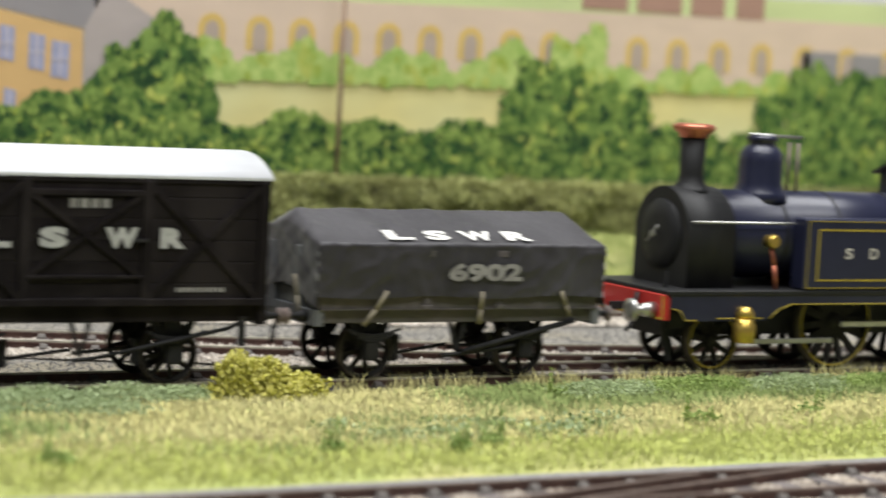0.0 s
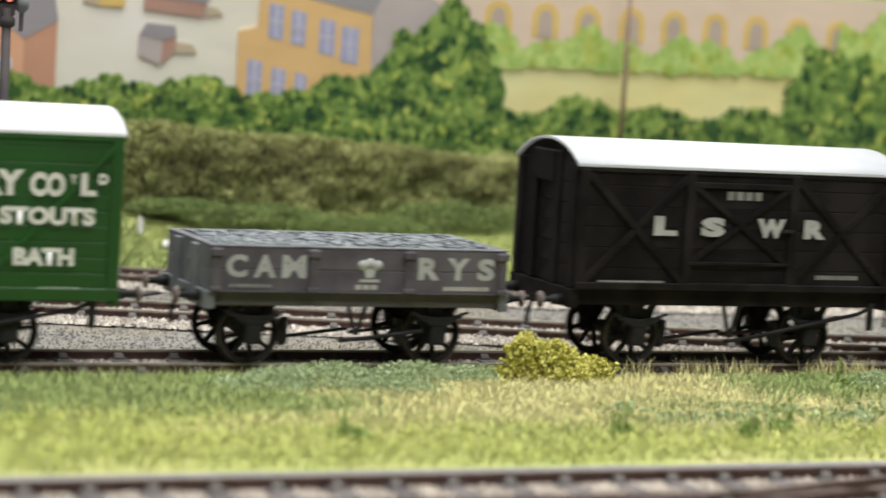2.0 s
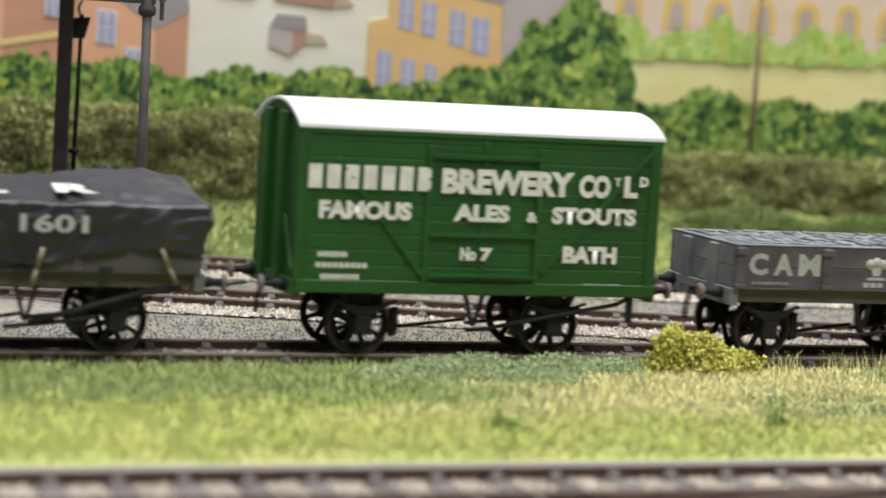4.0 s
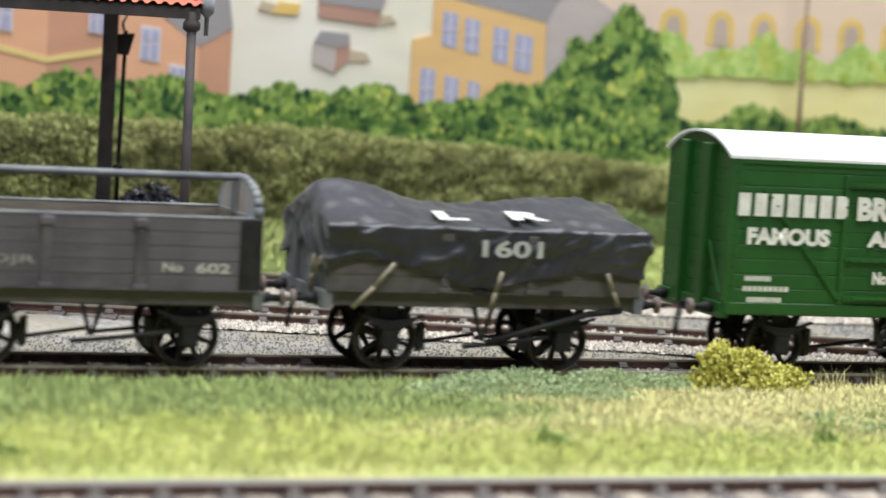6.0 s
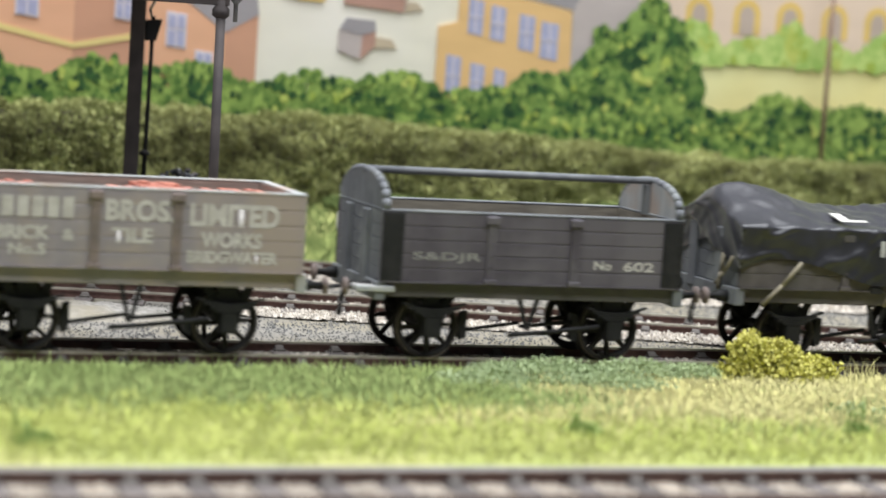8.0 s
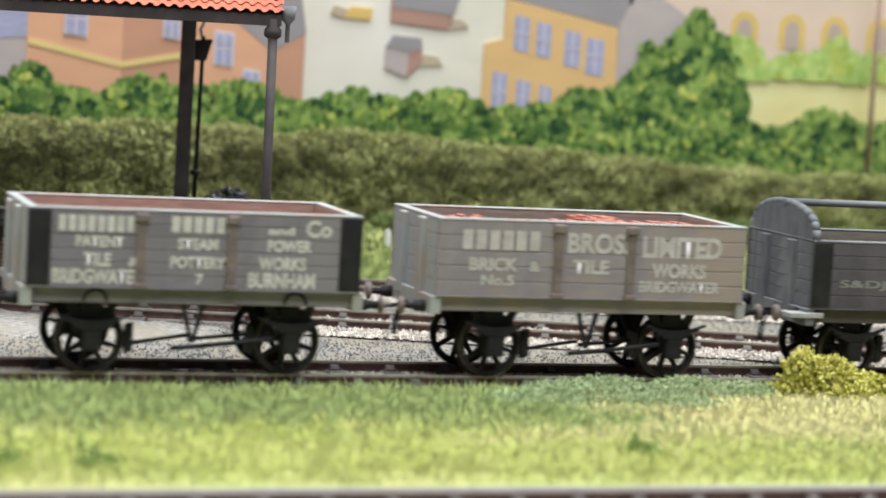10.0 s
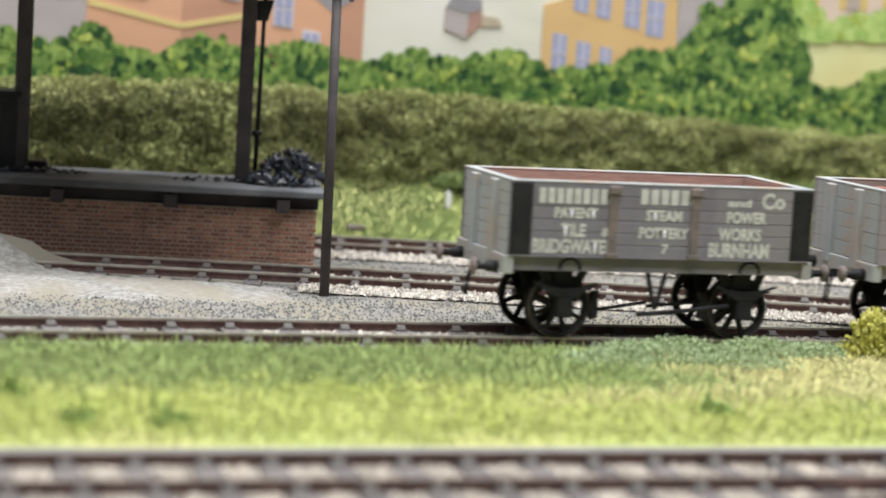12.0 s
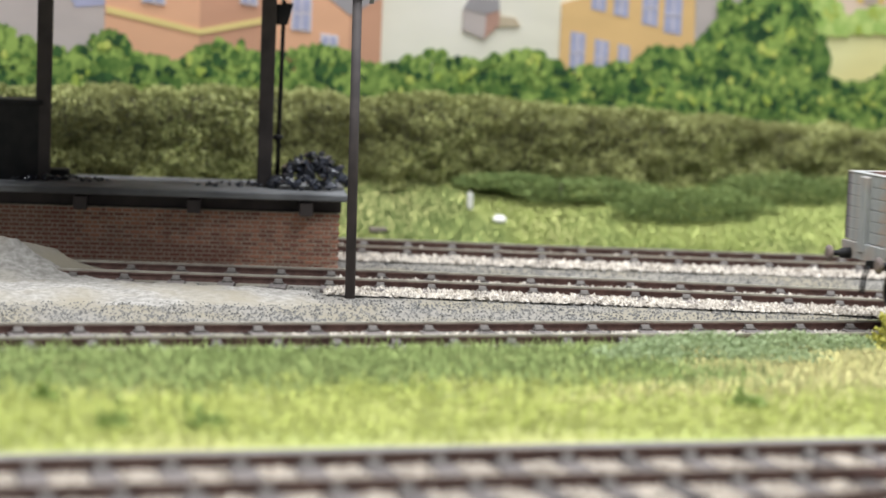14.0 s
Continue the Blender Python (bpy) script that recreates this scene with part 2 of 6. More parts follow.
dab_gold = mat("painted_leaf_gold", (0.34, 0.44, 0.08), (0.5, 0.56, 0.14), 90, 0.85, bump=0.1, island=True, spec=0.2)
dab_deep = mat("painted_leaf_deep", (0.022, 0.06, 0.025), (0.05, 0.12, 0.035), 90, 0.85, bump=0.1, island=True, spec=0.2)
dab_dark = mat("painted_leaf_dark", (0.06, 0.135, 0.033), (0.26, 0.385, 0.095), 90, 0.85, bump=0.1, island=True, spec=0.2, lo=0.2, hi=0.8)
dab_mid = mat("painted_leaf_mid", (0.08, 0.16, 0.037), (0.31, 0.43, 0.105), 90, 0.85, bump=0.1, island=True, spec=0.2, lo=0.25, hi=0.75)
dab_light = mat("painted_leaf_light", (0.32, 0.48, 0.12), (0.54, 0.66, 0.22), 90, 0.85, bump=0.1, island=True, spec=0.2, lo=0.2, hi=0.8)
hall_wall = mat("hall_plaster", (0.3, 0.31, 0.32), (0.26, 0.27, 0.28), 3, 0.9, bump=0.05)
hall_floor = mat("hall_floor", (0.2, 0.17, 0.14), (0.26, 0.22, 0.18), 4, 0.6, bump=0.05)


# ---- mesh helpers (millimetres in, metres out) ----
def box(bm, x0, x1, y0, y1, z0, z1):
    v = [bm.verts.new((x, y, z)) for x in (x0, x1) for y in (y0, y1) for z in (z0, z1)]
    for f in ((0, 1, 3, 2), (4, 6, 7, 5), (0, 4, 5, 1), (2, 3, 7, 6), (0, 2, 6, 4), (1, 5, 7, 3)):
        bm.faces.new([v[i] for i in f])
    return bm


def prism(bm, pts, y0, y1, axis="y"):
    """A polygon of (x, z) points drawn out from y0 to y1; axis x: (y, z) points drawn out along x."""
    put = (lambda p, d: (p[0], d, p[1])) if axis == "y" else (lambda p, d: (d, p[0], p[1]))
    a = [bm.verts.new(put(p, y0)) for p in pts]
    b = [bm.verts.new(put(p, y1)) for p in pts]
    bm.faces.new(a)
    bm.faces.new(b[::-1])
    n = len(pts)
    for i in range(n):
        bm.faces.new((a[i], b[i], b[(i + 1) % n], a[(i + 1) % n]))
    return bm


def rod(bm, p, q, r, seg=8, r2=None):
    """A round bar from p to q."""
    p, q = Vector(p), Vector(q)
    d = (q - p).normalized()
    s = d.orthogonal().normalized()
    u = d.cross(s)
    r2 = r if r2 is None else r2
    rings = []
    for c, rr in ((p, r), (q, r2)):
        rings.append([bm.verts.new(c + (s * math.cos(a) + u * math.sin(a)) * rr) for a in (2 * math.pi * k / seg for k in range(seg))])
    for k in range(seg):
        f = bm.faces.new((rings[0][k], rings[0][(k + 1) % seg], rings[1][(k + 1) % seg], rings[1][k]))
        f.smooth = True
    bm.faces.new(rings[0][::-1])
    bm.faces.new(rings[1])
    return bm


def lathe(bm, prof, axis="z", at=(0, 0, 0), seg=24, closed=False):
    """Turns a profile of (radius, height) about an axis through a point."""
    at = Vector(at)
    rings = []
    for r, h in prof:
        ring = []
        for k in range(seg):
            a = 2 * math.pi * k / seg
            c, s = r * math.cos(a), r * math.sin(a)
            ring.append(bm.verts.new(at + Vector({"z": (c, s, h), "x": (h, c, s), "y": (c, h, s)}[axis])))
        rings.append(ring)
    last = len(rings) if closed else len(rings) - 1
    for i in range(last):
        a, b = rings[i], rings[(i + 1) % len(rings)]
        for k in range(seg):
            f = bm.faces.new((a[k], a[(k + 1) % seg], b[(k + 1) % seg], b[k]))
            f.smooth = True
    if not closed:
        for ring in (rings[0], rings[-1]):
            if (ring[0].co - ring[seg // 2].co).length > 1e-4:
                bm.faces.new(ring)
    return bm


def mesh_of(name, bm, material, bevel=0.0):
    if bevel:
        bmesh.ops.bevel(bm, geom=bm.edges[:], offset=bevel, segments=1, affect="EDGES", clamp_overlap=True)
    bmesh.ops.recalc_face_normals(bm, faces=bm.faces[:])
    bmesh.ops.scale(bm, vec=(M, M, M), verts=bm.verts[:])
    me = bpy.data.meshes.new(name)
    bm.to_mesh(me)
    bm.free()
    me.materials.append(material)
    return me


def part(name, bm, material, parent=None, label="", bevel=0.0, at=None):
    """Links a bmesh (or a ready mesh) as one mesh object under a thing or a part."""
    me = bm if isinstance(bm, bpy.types.Mesh) else mesh_of(name, bm, material, bevel)
    ob = new(name, me)
    ob.parent = parent
    if at:
        ob.location = Vector(at) * M
    if label:
        tagged(ob, label)
    return ob


def thing(name, label, category, at=(0, 0, 0), rz=0, group="", kind=""):
    ob = new(name)
    ob.empty_display_size = 0.01
    ob.matrix_basis = pose(at[0] * M, at[1] * M, at[2] * M, 0, 0, rz)
    return tagged(ob, label, category, group, kind)


def raw_mesh(name, verts, faces, material, smooth=False):
    me = bpy.data.meshes.new(name)
    me.from_pydata((np.asarray(verts, float) * M).tolist(), [], faces)
    me.materials.append(material)
    if smooth:
        me.polygons.foreach_set("use_smooth", [True] * len(me.polygons))
    me.update()
    return me


def B():
    return bmesh.new()


def lettering(text, x0, x1, z0, z1, y, material, parent, label="", bold=0.0, slope=None):
    """Painted words in the box x0..x1, z0..z1 on a side at y, or on a sloping sheet (y, z at its foot, its angle)."""
    c = bpy.data.curves.new("lettering", "FONT")
    c.body, c.offset, c.resolution_u = text, bold, 3
    tmp = new("lettering_draft", c)
    me = bpy.data.meshes.new_from_object(tmp.evaluated_get(bpy.context.evaluated_depsgraph_get()))
    bpy.data.objects.remove(tmp)
    co = np.array([v.co for v in me.vertices])
    lo, hi = co.min(0), co.max(0)
    co = (co - lo) / np.maximum(hi - lo, 1e-9)
    X, Z = x0 + co[:, 0] * (x1 - x0), z0 + co[:, 1] * (z1 - z0)
    if slope:
        fy, fz, ang = slope
        out = np.stack([X, fy + Z * math.cos(ang), fz + Z * math.sin(ang)], 1)
    else:
        out = np.stack([X, np.full(len(X), y), Z], 1)
    me.vertices.foreach_set("co", (out * M).ravel())
    me.materials.clear()
    me.materials.append(material)
    me.update()
    return part("lettering", me, None, parent, label)


def bars(x0, x1, z0, z1, y, n, material, parent, label=""):
    """Plain bars in place of letters."""
    bm = B()
    w = (x1 - x0) / n
    for k in range(n):
        a, b = x0 + k * w + w * 0.13, x0 + (k + 1) * w - w * 0.13
        prism(bm, [(a, z0), (b, z0), (b, z1), (a, z1)], y, y - 0.05)
    return part("lettering", bm, material, parent, label)



# ---- hall, baseboard and ground ----
def hall():
    lo, hi, y0, y1, z0, z1 = -1300, 1950, -1900, 1000, -900, 1750
    for name, a in (("floor", (lo, hi, y0, y1, z0 - 40, z0)), ("wall_south", (lo, hi, y0 - 80, y0, z0, z1)), ("wall_north", (lo, hi, y1, y1 + 80, z0, z1)),
                    ("wall_west", (lo - 80, lo, y0, y1, z0, z1)), ("wall_east", (hi, hi + 80, y0, y1, z0, z1))):
        tagged(part(name, box(B(), *a), hall_floor if name == "floor" else hall_wall), "plain hall " + name.split("_")[0], "hall", kind="structure")
    tagged(part("ceiling", box(B(), lo, hi, y0, y1, z1, z1 + 80), hall_wall), "plain white hall ceiling", "ceiling", kind="structure")
    tagged(part("baseboard", box(B(), -430, 1085, -230, 225, -64, -8), timber_dark, bevel=1), "dark timber baseboard under the model railway", "baseboard", kind="structure")
    tagged(part("skirt", box(B(), -415, 1070, -215, 210, -900, -64), timber_dark), "dark cloth skirt below the baseboard", "skirt", kind="structure")


hall()


def fbm(x, y, s=1.0, o=3):
    return noise.fractal(Vector((x * s, y * s, 3.1)), 0.8, 2.1, o)


def sheet(name, x0, x1, nx, y0, y1, ny, zf, material, label, cat):
    xs, ys = np.linspace(x0, x1, nx), np.linspace(y0, y1, ny)
    v = [(x, y, zf(x, y)) for x in xs for y in ys]
    f = [(i * ny + j, (i + 1) * ny + j, (i + 1) * ny + j + 1, i * ny + j + 1) for i in range(nx - 1) for j in range(ny - 1)]
    return tagged(part(name, raw_mesh(name, v, f, material, True), None), label, cat, kind="structure")


def bank_y(x):
    """The foot of the grass bank, behind the rear siding."""
    return 184 - 0.24 * (max(x, 60) - 110) if x < 300 else max(118, 138.4 - 0.16 * (x - 300))


def bank_z(x, y):
    f = max(0.0, min(1.0, (y - bank_y(x)) / max(8.0, 192 - bank_y(x))))
    return -2.6 + 17.5 * f ** 1.3 + 0.8 * fbm(x, y, 0.05)


def ground_z(x, y):
    z = -2.9 + 0.25 * fbm(x, y, 0.06)
    if y < -140:
        z -= 0.2
    d = math.hypot((x - 57) / 24, (y - 105) / 17)
    if d < 1.6 and y < 118:
        z += 8.2 * math.exp(-2.2 * d * d) * (1 + 0.25 * fbm(x, y, 0.12))
    d2 = math.hypot((x - 60) / 60, (y - 66) / 20)
    z += 1.6 * math.exp(-2 * d2 * d2) * (1 + 0.3 * fbm(x, y, 0.1)) if y > 15 else 0
    return z


sheet("ground", -425, 1080, 480, -225, 215, 150, ground_z, ash, "grey ash ground of the model yard", "ground")


def heap_sheet():
    """Pale ash spread beside the coal stage road."""
    v, f, nx, ny = [], [], 90, 44
    for i in range(nx):
        for j in range(ny):
            x, y = 4 + i * 125 / (nx - 1), 44 + j * 70 / (ny - 1)
            edge = min(1, min(i, nx - 1 - i) / 14, min(j, ny - 1 - j) / 9)
            line = 101.5 - 0.24 * (x - 80) - 13
            cut = max(0.0, min(1.0, (line - y + 22 * max(0, (82 - x) / 40)) / 5))
            lift = (0.9 * edge * (1 + 0.5 * fbm(x, y, 0.16))) * cut - 0.7 * (1 - edge * cut)
            v.append((x, y, ground_z(x, y) + lift + 0.35 * fbm(x, y, 0.5) * edge))
    for i in range(nx - 1):
        for j in range(ny - 1):
            f.append((i * ny + j, (i + 1) * ny + j, (i + 1) * ny + j + 1, i * ny + j + 1))
    tagged(part("ash_heap", raw_mesh("ash_heap", v, f, ash_pale, True), None), "pale grey heap of ash beside the siding", "ash heap", kind="stuff")


heap_sheet()


def bank():
    nx, ny = 380, 26
    v, f = [], []
    for i in range(nx):
        x = -420 + i * 1495 / (nx - 1)
        for j in range(ny):
            y = bank_y(x) + (212 - bank_y(x)) * j / (ny - 1)
            v.append((x, y, bank_z(x, y) - (0.6 if j == 0 else 0)))
    for i in range(nx - 1):
        for j in range(ny - 1):
            f.append((i * ny + j, (i + 1) * ny + j, (i + 1) * ny + j + 1, i * ny + j + 1))
    tagged(part("grass_bank", raw_mesh("grass_bank", v, f, soil_green, True), None), "green grassy bank below the hedge", "grass bank", kind="structure")


bank()


def verge_z(x, y):
    f = max(0.0, min(1.0, (-15.5 - y) / 6)) * max(0.0, min(1.0, (y + 104) / 6))
    return -3.0 + 1.6 * f + 0.5 * fbm(x, y, 0.05) * f


sheet("grass_verge", -420, 1075, 440, -106, -15, 50, verge_z, soil_green, "grass covered ground between two tracks", "grass")
sheet("cess", -420, 1075, 260, -117.5, -101, 8, lambda x, y: -2.2 + 0.12 * fbm(x, y, 0.2) - (0.5 if y > -101.5 or y < -117 else 0), cess, "grey cinder path beside the track", "path")


# ---- grass, weeds and foam ----
def blades(name, n, spot, length, material, label, width=0.22, lean=0.5, seed=1):
    """Many single fibres; spot(rng) gives a root or None."""
    rng = random.Random(seed)
    v, f = [], []
    while n > 0:
        n -= 1
        p = spot(rng)
        if p is None:
            continue
        x, y, z = p
        h = length * rng.uniform(0.5, 1.25)
        a, w = rng.uniform(0, 6.283), width * rng.uniform(0.7, 1.4)
        dx, dy = rng.gauss(0, lean) * h * 0.6, rng.gauss(0, lean) * h * 0.6
        c, s = math.cos(a) * w, math.sin(a) * w * 0.5
        k = len(v)
        v += [(x - c, y - s, z - 0.3), (x + c, y + s, z - 0.3), (x + dx * 0.4 + c * 0.7, y + dy * 0.4 + s * 0.7, z + h * 0.6), (x + dx * 0.4 - c * 0.7, y + dy * 0.4 - s * 0.7, z + h * 0.6), (x + dx, y + dy, z + h)]
        f += [(k, k + 1, k + 2, k + 3), (k + 3, k + 2, k + 4)]
    return tagged(part(name, raw_mesh(name, v, f, material), None), label, "grass", kind="stuff")


def verge_kind(x, y, drift=0.0):
    """0 green, 1 lime, 2 straw; the patches of the verge."""
    e = 9 * fbm(x, y, 0.03) + 5 * fbm(x, y, 0.11) + drift
    if x + e < 168 + (y + 50) * -0.5 and y > -58 + e:
        return 0
    if x > 262 + e and y > -46 + 0.5 * e:
        return 0
    if 218 < x + 2 * e < 275 and -76 < y + e < -52:
        return 0 if fbm(x, y, 0.2) > 0.02 else 2
    if y < -72 + e * 0.8:
        return 1
    if x < 142 + 2 * e:
        return 1
    return 2


def verge_spot(kind):
    def spot(rng):
        x, y = rng.uniform(-40, 420), rng.uniform(-101.5, -15.5)
        if y > -19 and rng.random() < 0.45:
            return None
        return (x, y, verge_z(x, y)) if verge_kind(x, y, rng.gauss(0, 7)) == kind else None
    return spot


blades("green_grass", 150000, verge_spot(0), 1.9, blade_green, "short green grass fibres on the verge", width=0.13, lean=0.8, seed=3)
blades("lime_grass", 150000, verge_spot(1), 1.3, blade_lime, "short lime green grass on the verge", width=0.13, lean=0.8, seed=4)
blades("straw_grass", 150000, verge_spot(2), 1.5, blade_straw, "short straw yellow grass on the verge", width=0.13, lean=0.8, seed=5)


def fringe_spot(rng):
    x = rng.uniform(228, 420)
    return (x, rng.uniform(-21, -13.5), -2.2) if fbm(x, 0, 0.09) > -0.15 else None


blades("dry_grass_fringe", 2600, fringe_spot, 4.2, blade_straw, "tall dry grass along the rail", width=0.13, lean=0.35, seed=6)
blades("green_fringe", 700, lambda rng: (rng.uniform(0, 180), rng.uniform(-19, -12.5), -2.4), 3.2, blade_green, "green grass tips along the rail", width=0.13, lean=0.3, seed=7)


def bank_spot(rng):
    x = rng.uniform(10, 520)
    y = rng.uniform(bank_y(x) + 0.5, 196)
    return (x, y, bank_z(x, y))


blades("bank_grass", 100000, bank_spot, 1.3, bank_leaf, "short green grass on the rear bank", width=0.17, lean=0.8, seed=8)


def foam(name, spots, material, label, cat, n, size, seed, kind=""):
    """A crumbly clump: many small leaves round given centres (x, y, z, radii)."""
    rng = random.Random(seed)
    v, f = [], []
    for cx, cy, cz, rx, ry, rz, share in spots:
        for _ in range(int(n * share)):
            d = Vector((rng.gauss(0, 1), rng.gauss(0, 1), rng.gauss(0, 1))).normalized()
            r = rng.uniform(0.55, 1.0) * (1 + 0.35 * noise.noise(d * 2.5 + Vector((cx, cy, seed))))
            p = Vector((cx + d.x * rx * r, cy + d.y * ry * r, max(cz + d.z * rz * r, -2.2)))
            s = size * rng.uniform(0.6, 1.5)
            q = Euler((rng.uniform(0, 6.3), rng.uniform(0, 6.3), rng.uniform(0, 6.3))).to_matrix()
            k = len(v)
            v += [tuple(p + q @ Vector(c) * s) for c in ((-0.5, -0.4, 0), (0.5, -0.3, 0.1), (0.4, 0.5, 0), (-0.4, 0.4, 0.25), (0, 0, 0.7))]
            f += [(k, k + 1, k + 2, k + 3), (k, k + 1, k + 4), (k + 2, k + 3, k + 4)]
    return tagged(part(name, raw_mesh(name, v, f, material), None), label, cat, kind=kind)


foam("yellow_bush", [(222, -24, -0.5, 13, 5, 5, 0.55), (216, -25, 4, 4.5, 3, 4.8, 0.18), (222, -24, 3, 6, 4, 4.4, 0.2), (231, -23, 0.5, 7, 4, 3.4, 0.12)], leaf_yellow, "bright yellow green foam bush beside the rail", "bush", 7000, 0.7, 11)
foam("blue_green_undergrowth", [(172, -28, -0.6, 16, 9, 3.6, 0.34), (193, -25, -0.5, 15, 7, 3.0, 0.26), (158, -34, -1.2, 11, 9, 3.0, 0.16), (206, -23, -0.8, 9, 5, 2.8, 0.12), (183, -36, -1, 12, 5, 2.5, 0.12)], leaf_blue, "blue green crumbly undergrowth on the verge", "undergrowth", 22000, 0.38, 12)
for k, (x, y, rx, share) in enumerate(((286, -34, 3.4, 1), (234, -84, 3, 1), (210, -81, 4, 1), (243, -80, 4, 1), (300, -66, 7, 1.3), (330, -62, 6, 1), (52, -91, 4, 1), (66, -92, 5, 1.2), (30, -60, 4, 0.8), (158, -82, 5.5, 1.3), (45, -68, 4, 0.7))):
    rng = random.Random(200 + k)
    sprigs = [(x + rx * rng.uniform(-0.7, 0.7), y + rng.uniform(-1, 1), 0.6 + h * 0.4, rng.uniform(0.3, 0.6), 0.5, h, 0.05 * h) for h in (rng.uniform(0.8, 1.6), rng.uniform(1.2, 2.4), rng.uniform(2.6, 4.4))]
    foam("weed_tuft", [(x, y, -0.7, rx * 0.7, 2.2, 1.7, share)] + sprigs, leaf_dark, "small green weed tuft with an upright sprig", "weed", 220, 0.5, 40 + k)
foam("verge_ground_cover", [(x, -66 + 6 * math.sin(x), -1, 9, 6, 1.5, 0.14) for x in range(222, 280, 8)], leaf_blue, "grey green creeping plants in the straw", "ground cover", 900, 0.7, 60)
for k, (x, y, z, r) in enumerate(((300, -32, -0.5, 14), (325, -30, -0.5, 16), (350, -31, -0.5, 16), (378, -31, -0.5, 16))):
    foam("verge_scrub", [(x, y, z, r, 7, 2.8, 1)], leaf_dark if k % 2 else leaf_blue, "low green scrub beside the rail", "scrub", 3800, 0.38, 70 + k)


# ---- tracks ----
def curve_points(fn, x0, x1, step):
    n = int(abs(x1 - x0) / step) + 1
    return [(x0 + (x1 - x0) * k / (n - 1), fn(x0 + (x1 - x0) * k / (n - 1))) for k in range(n)]


def offset_line(pts, d):
    out = []
    for k, (x, y) in enumerate(pts):
        a, b = pts[max(0, k - 1)], pts[min(len(pts) - 1, k + 1)]
        l = math.hypot(b[0] - a[0], b[1] - a[1])
        out.append((x - (b[1] - a[1]) / l * d, y + (b[0] - a[0]) / l * d))
    return out


def bar_along(bm, pts, w, z0, z1):
    """A rectangular bar of width w along a line."""
    l, r = offset_line(pts, w / 2), offset_line(pts, -w / 2)
    rows = [[bm.verts.new((a[0], a[1], z)) for a, z in ((l[k], z0), (l[k], z1), (r[k], z1), (r[k], z0))] for k in range(len(pts))]
    for p, q in zip(rows, rows[1:]):
        for k in range(4):
            bm.faces.new((p[k], p[(k + 1) % 4], q[(k + 1) % 4], q[k]))
    bm.faces.new(rows[0])
    bm.faces.new(rows[-1][::-1])


def rail_line(pts, parent, label="rusty bullhead rail with a worn top", top=None):
    bm = B()
    bar_along(bm, pts, 0.5, -1.7, -0.6)
    bar_along(bm, pts, 0.96, -0.8, -0.42)
    bar_along(bm, pts, 0.9, -2.0, -1.6)
    rail = part("rail", bm, rust, parent, label)
    bm = B()
    bar_along(bm, pts, 1.0, -0.42, 0)
    part("rail_head", bm, top or rail_steel, rail)
    return rail


def sleeper_mesh(length):
    bm = box(B(), -1.9, 1.9, -length / 2, length / 2, -3.0, -1.75)
    return mesh_of("sleeper", bm, sleeper_m, 0.12)


def chair_mesh():
    bm = box(B(), -1.15, 1.15, -2.1, 2.1, -1.8, -1.35)
    prism(bm, [(-1.7, -1.4), (-0.35, -1.4), (-0.35, -0.65), (-0.9, -0.7)], -0.85, 0.85, "x")
    prism(bm, [(1.7, -1.4), (0.35, -1.4), (0.35, -0.65), (0.9, -0.7)], -0.85, 0.85, "x")
    return mesh_of("chair", bm, chair_m)


SLEEPER, CHAIR = sleeper_mesh(33), chair_mesh()


def track(name, fn, x0, x1, label, spacing, seen, top=None):
    """A track along y = fn(x); sleepers and chairs in the stretch that is seen."""
    t = thing(name, label, "track", kind="structure")
    pts = curve_points(fn, x0, x1, 8)
    for d in (8.7, -8.7):
        rail_line(offset_line(pts, d), t, top=top)
    rng = random.Random(len(name))
    x = seen[0]
    while x < seen[1]:
        slope = (fn(x + 1) - fn(x - 1)) / 2
        a = math.atan(slope)
        ob = part("sleeper", SLEEPER, None, t)
        ob.matrix_basis = pose(x * M, fn(x) * M, 0, 0, 0, math.degrees(a) + rng.gauss(0, 0.6))
        for d in (8.7, -8.7):
            c = part("chair", CHAIR, None, t)
            c.matrix_basis = pose((x - math.sin(a) * d) * M, (fn(x) + math.cos(a) * d) * M, 0, 0, 0, math.degrees(a))
        x += spacing * math.cos(a)
    return t


def line_c(x):
    if x < 240:
        return 100.4 - 0.238 * (x - 75) - 0.00032 * (x - 75) ** 2
    return 52.4 - 0.345 * (x - 240) + 0.00083 * (x - 240) ** 2 if x < 440 else 17.0


def line_d(x):
    return line_c(x) + 72 + 8.0 * max(0, (x - 200) / 100) if x < 440 else 108.0


track("main_track", lambda x: 0.0, -425, 1080, "running line with rusty rails and pale ballast", 11.5, (-20, 480))
track("front_track", lambda x: -126.2, -425, 1080, "near siding with rusty rails on pale ballast", 9.6, (-40, 360), rail_brown)
track("stage_road", line_c, -120, 420, "siding that runs past the coal stage", 11.6, (50, 410))
track("rear_road", line_d, -60, 520, "rear siding below the grass bank", 11.6, (120, 420))


def turnout():
    t = thing("turnout_rails", "diverging rails of a turnout in the near siding", "track", kind="structure")
    rail_line(curve_points(lambda x: -149.3 + 0.262 * (x - 147) + 0.00002 * (x - 147) ** 2, 40, 262, 8), t, top=rail_brown)
    rail_line(curve_points(lambda x: -131.9 + 0.262 * (x - 236), 150, 292, 8), t, top=rail_brown)
    bm = B()
    bar_along(bm, curve_points(lambda x: -136.4 - 0.02 * (x - 150), 150, 190, 8), 0.7, -1.6, -0.1)
    part("check_rail", bm, rust, t)


turnout()


